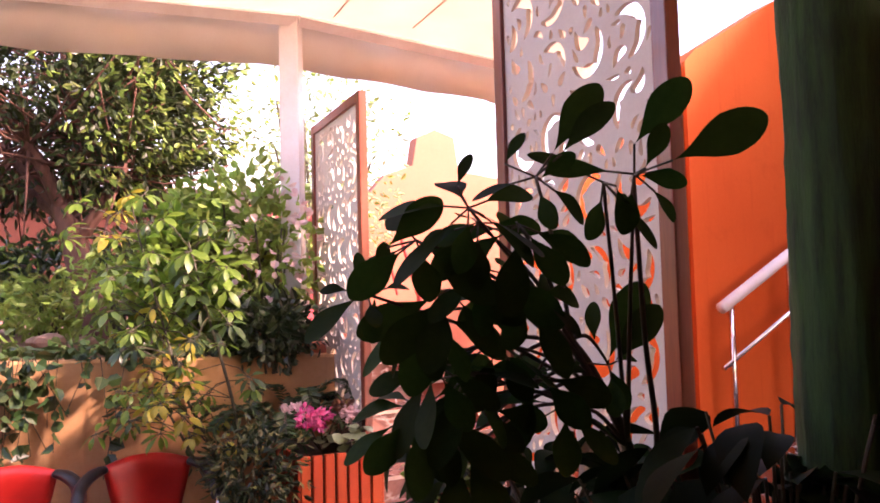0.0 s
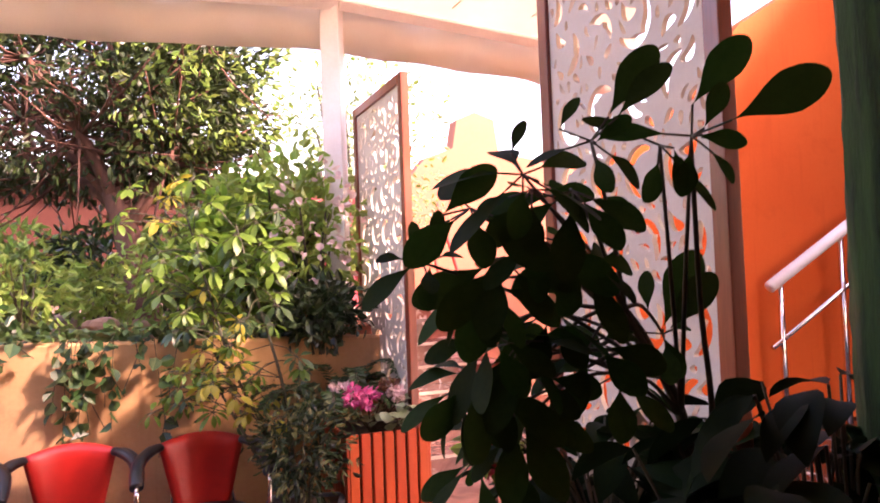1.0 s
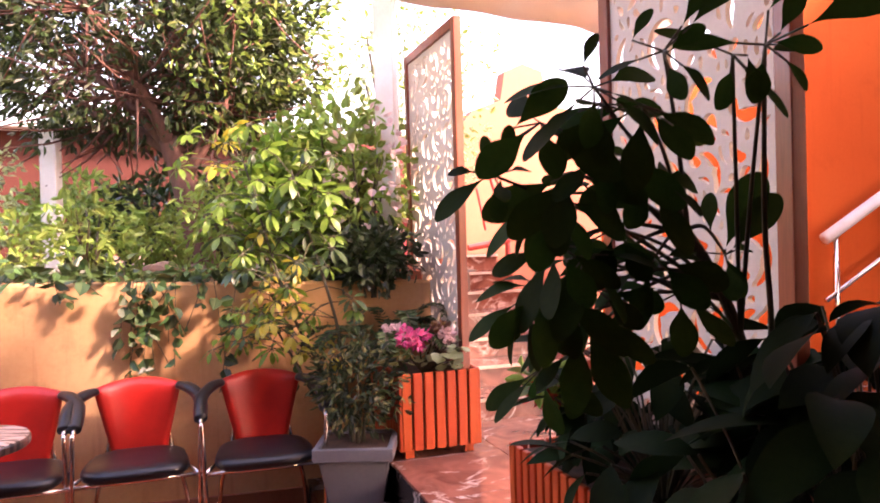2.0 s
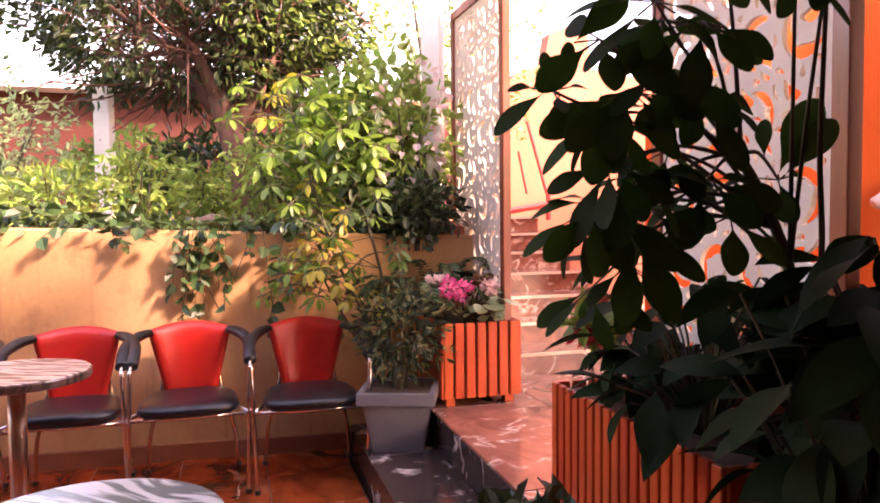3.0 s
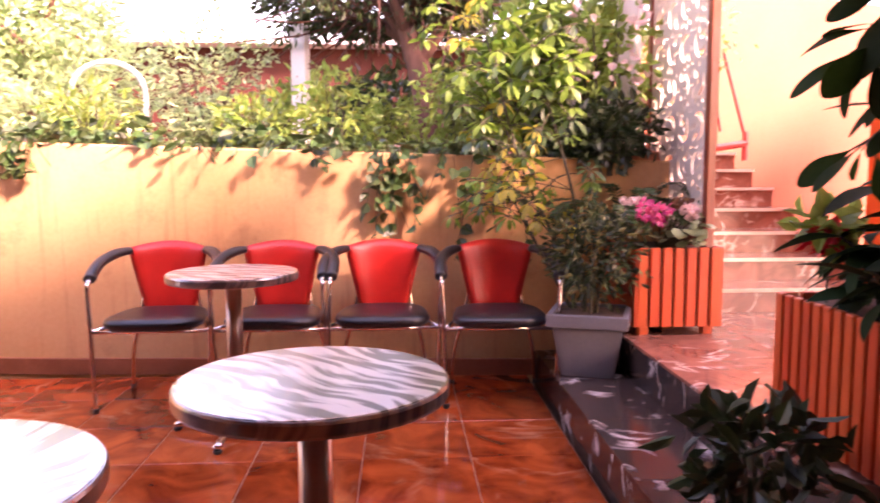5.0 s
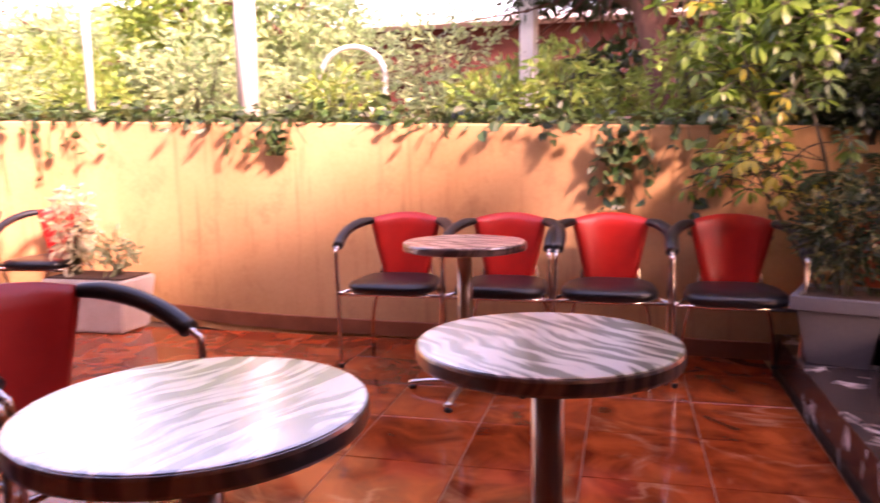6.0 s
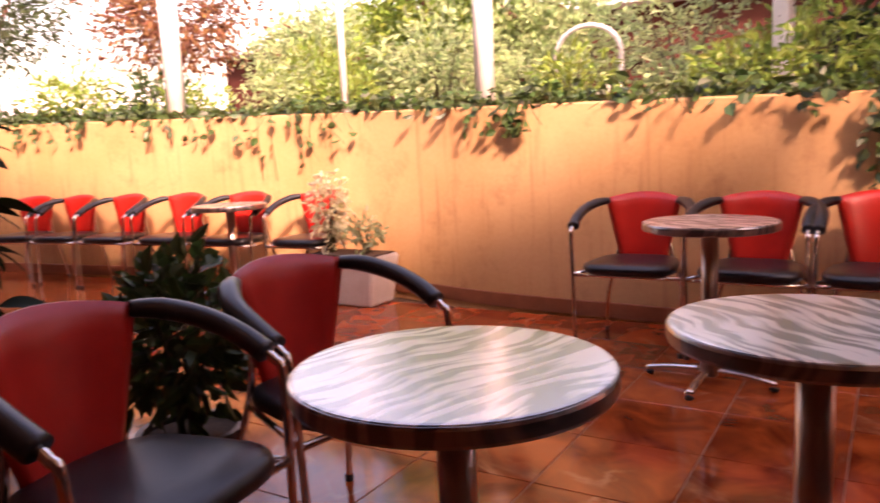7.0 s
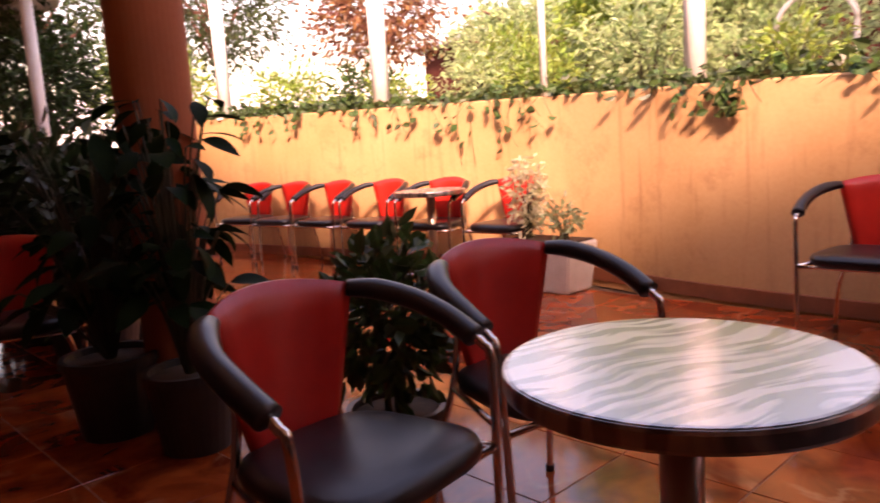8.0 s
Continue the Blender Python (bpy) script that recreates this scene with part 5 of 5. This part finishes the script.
# hedge-like bushes behind the wall, all along it
for k, (x, y, h, r, mt, ln) in enumerate([(-3.35, 3.8, 0.46, 0.36, "leaf_lime", 0.06), (-3.95, 4.0, 0.50, 0.40, "leaf_pale", 0.055), (-4.5, 4.5, 1.15, 0.55, "leaf_pale", 0.055), (-2.95, 4.15, 0.62, 0.32, "leaf_lime", 0.06),
                                       (-4.35, 3.25, 0.5, 0.35, "leaf_lime", 0.06), (-5.2, 3.5, 0.62, 0.5, "leaf_pale", 0.055), (-5.7, 2.9, 0.8, 0.45, "leaf_pale", 0.06), (-6.3, 3.2, 1.1, 0.6, "leaf_pale", 0.07),
                                       (-6.4, 2.2, 0.6, 0.4, "leaf_lime", 0.06), (-7.2, 1.95, 0.7, 0.45, "leaf_pale", 0.06), (-7.9, 2.6, 1.0, 0.6, "leaf_lime", 0.07), (-8.2, 1.2, 0.6, 0.42, "leaf_lime", 0.06),
                                       (-9.0, 1.0, 0.8, 0.5, "leaf_ivy", 0.07), (-9.8, 0.2, 0.9, 0.6, "leaf_lime", 0.07), (-2.15, 4.5, 0.7, 0.4, "leaf_lime", 0.06), (-2.75, 5.9, 0.95, 0.5, "leaf_ivy", 0.08), (-3.6, 6.0, 0.9, 0.55, "leaf_ivy", 0.08), (-2.0, 5.7, 1.1, 0.45, "leaf_ivy", 0.08), (-4.4, 5.9, 0.9, 0.6, "leaf_lime", 0.08), (-3.15, 5.3, 0.55, 0.4, "leaf_lime", 0.07), (-5.9, 4.4, 1.2, 0.7, "leaf_pale", 0.07), (-10.6, -1.6, 1.3, 0.8, "leaf_lime", 0.08), (-10.5, -3.0, 1.7, 1.0, "leaf_ivy", 0.09)]):
    shrub("garden_bush", (x, y, 1.24 if x > -9.5 else 1.2), h, r, mt, int(700 * (r / 0.45) ** 2), ln * 1.25, ln * 0.55, "feathery light green garden bush" if mt != "leaf_ivy" else "mid green garden bush", seed=50 + k, stems=7, shell=0.25, group="garden bushes")


def small_tree(x, y, h, r, mt, seed, label, z=1.25, count=2600, lift=0.62):
    g = np.random.default_rng(seed)
    o = thing("tree", Matrix.Translation((x, y, z)), label, "tree", "garden trees")
    b_ = bmesh.new()
    tr = smooth_path([(0, 0, -0.1), (0.06, 0.03, h * 0.3), (-0.05, 0.05, h * 0.6)], 5)
    tube(tr, [0.09 - 0.04 * i / (len(tr) - 1) for i in range(len(tr))], 9, b_)
    for k in range(8):
        a = g.uniform(0, 6.28)
        e = Vector((r * 0.8 * math.cos(a), r * 0.8 * math.sin(a), h * g.uniform(0.6, 0.95)))
        st = Vector((-0.0, 0.04, h * g.uniform(0.35, 0.6)))
        tube(smooth_path([st, st.lerp(e, 0.5) + Vector((0, 0, 0.1)), e], 4), [0.035 - 0.003 * i for i in range(9)], 6, b_)
    part("trunk", b_, "bark", o, smooth=True)
    p_, d_ = ball_points(g, int(count * 1.5), (0, 0, h * lift + 0.15), (r, r, h * 0.36), 0.35, 0.25)
    leaves("crown", mt, p_, d_, 0.095, 0.046, o, rng=g)


small_tree(-6.6, 4.3, 1.9, 0.9, "leaf_pale", 61, "slender garden tree with pale crown")
small_tree(-7.25, 3.65, 2.0, 0.8, "leaf_lime", 62, "slender garden tree with pale crown")
small_tree(-11.2, 1.6, 2.9, 1.1, "leaf_rust", 63, "garden tree with reddish leaves against the glare")
small_tree(-13.0, -0.8, 3.6, 1.2, "leaf_tree", 64, "dark round garden tree", count=3200)
small_tree(-12.0, -3.2, 3.4, 1.3, "leaf_tree", 65, "dark garden tree behind the pillar", count=3200)
small_tree(-9.4, 3.3, 1.6, 1.0, "leaf_pale", 67, "garden tree painted pale green as if in haze", count=2200)
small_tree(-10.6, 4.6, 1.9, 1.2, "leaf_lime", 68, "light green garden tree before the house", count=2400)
small_tree(-12.6, 4.2, 1.9, 1.3, "leaf_pale", 69, "garden tree painted pale green as if in haze", count=2400)
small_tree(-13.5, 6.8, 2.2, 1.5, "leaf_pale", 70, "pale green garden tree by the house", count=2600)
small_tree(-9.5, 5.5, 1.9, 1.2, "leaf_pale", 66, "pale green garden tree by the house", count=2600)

# distance: terracotta house with arches, hill, pink wall
house = thing("house", Matrix.Translation((-9.0, 13.0, 0.35)) @ pose(0, 0, 0, 0, 0, 32) @ Matrix.Diagonal((1, 1, 1.25, 1)), "terracotta painted house with arched openings", "house")
xs = [-15.2, -14.0, -12.8, -11.6, -10.4, -9.2, -8.0, -6.6, -5.4, -4.2, -3.0, -1.8, -0.6, 0.6, 1.8, 3.0, 4.2, 5.4, 6.6, 8.0]
for i in range(len(xs) - 1):
    b = bmesh.new()
    a0, a1 = xs[i], xs[i + 1]
    if i % 2 == 0:
        box(a0, -0.15, 0, a1, 0.15, 2.6, 0, b)
        part("wall_pier", b, "house_shade_paint", house)
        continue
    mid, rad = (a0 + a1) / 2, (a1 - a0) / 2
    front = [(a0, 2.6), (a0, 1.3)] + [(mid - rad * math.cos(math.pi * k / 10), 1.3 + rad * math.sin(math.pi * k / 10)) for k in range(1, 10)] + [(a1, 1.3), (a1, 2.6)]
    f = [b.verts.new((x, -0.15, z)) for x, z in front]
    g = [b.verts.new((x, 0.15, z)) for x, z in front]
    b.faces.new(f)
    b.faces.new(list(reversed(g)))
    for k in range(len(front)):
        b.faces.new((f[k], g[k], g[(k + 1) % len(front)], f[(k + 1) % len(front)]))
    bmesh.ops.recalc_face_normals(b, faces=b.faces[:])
    part("arch", b, "house_shade_paint", house)
    part("infill", box(a0 + 0.002, 0.02, 0, a1 - 0.002, 0.10, 2.58), "house_shade_paint", house)
part("parapet", box(-15.2, -0.15, 2.601, 8.0, 0.15, 2.75), "house_shade_paint", house)
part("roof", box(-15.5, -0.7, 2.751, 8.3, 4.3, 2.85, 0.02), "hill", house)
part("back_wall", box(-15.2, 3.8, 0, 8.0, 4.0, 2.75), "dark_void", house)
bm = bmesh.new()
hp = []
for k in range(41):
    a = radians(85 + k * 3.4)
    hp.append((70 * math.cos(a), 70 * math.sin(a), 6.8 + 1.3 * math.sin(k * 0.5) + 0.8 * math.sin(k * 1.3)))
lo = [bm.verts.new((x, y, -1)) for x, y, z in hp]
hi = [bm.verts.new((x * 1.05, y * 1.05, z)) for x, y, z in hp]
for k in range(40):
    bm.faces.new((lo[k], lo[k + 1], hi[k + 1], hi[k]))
tagged(part("backdrop", bm, "hill", smooth=True), "grey-blue hills painted hazy far behind the garden", "hill", kind="structure")
tagged(part("wall_pink", prism([(-1.85, 6.05), (-1.30, 6.25), (-1.36, 6.4), (-1.9, 6.2)], 1.0, 2.35), "pink_paint"), "rose red painted wall behind the bushes", "wall", kind="structure")

# one more canopy post beyond the pillar
white_post(-8.2, -2.36, -0.02, 3.36, 0.06)

# white garden post, hoop
gp2 = thing("garden_post", Matrix.Translation((-3.87, 4.95, 1.2)), "bright white painted garden post", "post")
part("shaft", box(-0.075, -0.04, 0, 0.075, 0.04, 1.25, 0.01), "white_paint", gp2)
hoop = thing("garden_arch", Matrix.Translation((-4.85, 3.8, 1.2)), "small white metal garden arch among the bushes", "arch")
part("hoop", tube([(0.24 * math.cos(math.pi * k / 16), 0.15 * math.cos(math.pi * k / 16), 0.60 + 0.25 * math.sin(math.pi * k / 16)) for k in range(17)], 0.022, 8), "white_paint", hoop, smooth=True)
for sx in (-1, 1):
    part("leg", tube([(0.24 * sx, 0.15 * sx, 0), (0.24 * sx, 0.15 * sx, 0.61)], 0.022, 8), "white_paint", hoop)

# white trough with a sunlit plant by the far chairs
wt = thing("white_trough", pose(-5.02, 1.66, 0, 0, 0, 30), "white plastic flower trough standing by the wall", "planter")
b = bmesh.new()
taper(b, 0.20, 0.002, 0.235, 0.36)
bmesh.ops.scale(b, vec=(1.35, 0.75, 1), verts=b.verts[:])
bmesh.ops.bevel(b, geom=b.edges[:], offset=0.012, segments=2, affect="EDGES")
part("body", b, "white_pot", wt)
part("soil", box(-0.29, -0.15, 0.362, 0.29, 0.15, 0.372), "soil", wt)
shrub("trough_plant", (-5.15, 1.56, 0.37), 0.56, 0.14, "leaf_glare", 380, 0.06, 0.03, "upright plant in the white trough, leaves painted pale as sun glare", seed=70, stems=5)
shrub("trough_plant", (-4.9, 1.74, 0.37), 0.26, 0.15, "leaf_sage", 160, 0.05, 0.03, "low pale green plant in the white trough", seed=71, stems=5)

# plants round the pillar and behind the near chairs
def round_pot(x, y, r, h, label, mt="black_pot", z=0.0):
    o = thing("plant_pot", Matrix.Translation((x, y, z)), label, "pot")
    part("body", lathe([(r * 0.72, 0.002), (r * 0.95, h * 0.9), (r, h * 0.9), (r, h), (r * 0.88, h), (r * 0.85, h * 0.92)], 28), mt, o)
    part("soil", lathe([(r * 0.84, h * 0.88), (r * 0.84, h * 0.925)], 20), "soil", o)


round_pot(-2.35, 0.02, 0.17, 0.26, "round black plastic pot behind the chairs")
shrub("potted_bush", (-2.35, 0.02, 0.24), 0.55, 0.20, "leaf_ivy", 520, 0.075, 0.05, "leafy green plant in a black pot", category="plant", seed=80, stems=6)
round_pot(-2.94, -0.68, 0.18, 0.32, "round black pot at the foot of the pillar")
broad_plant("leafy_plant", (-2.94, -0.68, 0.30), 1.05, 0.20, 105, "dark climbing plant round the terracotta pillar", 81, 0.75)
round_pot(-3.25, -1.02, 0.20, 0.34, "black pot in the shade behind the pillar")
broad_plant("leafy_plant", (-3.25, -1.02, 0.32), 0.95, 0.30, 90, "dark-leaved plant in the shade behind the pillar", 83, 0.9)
# the last bush and pot are added only to cover a bright floor reflection
for k, (x, y, h, r) in enumerate([(-4.35, -1.30, 0.80, 0.45), (-5.3, -1.75, 0.95, 0.6), (-4.6, -2.2, 0.85, 0.6), (-6.4, -2.2, 1.0, 0.7), (-4.95, -1.18, 0.75, 0.36)]):
    round_pot(x, y, 0.26, 0.34, "large dark pot in the shade beyond the pillar")
    shrub("shade_bush", (x, y, 0.30), h, r, "leaf_dark", 1500, 0.12, 0.065, "dense dark green bush in the shade beyond the pillar", seed=90 + k, stems=7, shell=0.2)
# little plant by the low step
round_pot(P(1.75, -0.25).x, P(1.75, -0.25).y, 0.09, 0.14, "small dark pot on the marble step", z=0.18)
shrub("step_plant", P(1.75, -0.25, 0.30), 0.30, 0.17, "leaf_dark", 170, 0.08, 0.05, "small dark green plant on the marble step", category="plant", seed=84, stems=5)


# ---- paving pieces, last ----
def slab(name, material, w, d, h):
    b_ = bmesh.new()
    box(-w / 2, -d / 2, -h, w / 2, d / 2, 0, 0, b_)
    es = [e for e in b_.edges if all(v.co.z > -1e-6 for v in e.verts)]
    bmesh.ops.bevel(b_, geom=es, offset=0.0025, segments=1, affect="EDGES")
    me_ = bpy.data.meshes.new(name)
    b_.to_mesh(me_)
    b_.free()
    me_.materials.append(MATS[material])
    return me_


TILE = 0.45
me = slab("tile", "floor_marble", TILE - 0.0035, TILE - 0.0035, 0.02)
for i in range(0, 13):
    for j in range(0, 23):
        q = P(-0.86 + TILE * (i + 0.5), -0.38 - TILE * (j + 0.5), 0)
        if j > 16 and i > 8:
            continue
        ob = link("tile", me, None, floor)
        ob.location = q
        ob.rotation_euler = (0, 0, radians(30 + 90 * ((i * 7 + j * 3) % 4)))
me = slab("slab", "dark_marble", 0.596, 0.354, 0.014)
for i in range(7):
    ob = link("slab", me, None, low_step)
    ob.location = P(-0.62 + 0.6 * (i + 0.5), -0.182, 0.18)
    ob.rotation_euler = (0, 0, radians(-60))
me = slab("slab_platform", "step_marble", 0.596, 0.596, 0.014)
for i in range(6):
    for j in range(4):
        ob = link("slab", me, None, platform)
        ob.location = P(-0.74 + 0.6 * (i + 0.5), 0.0 + 0.6 * (j + 0.5), 0.36)
        ob.rotation_euler = (0, 0, radians(-60 + 90 * ((i + j * 3) % 4)))
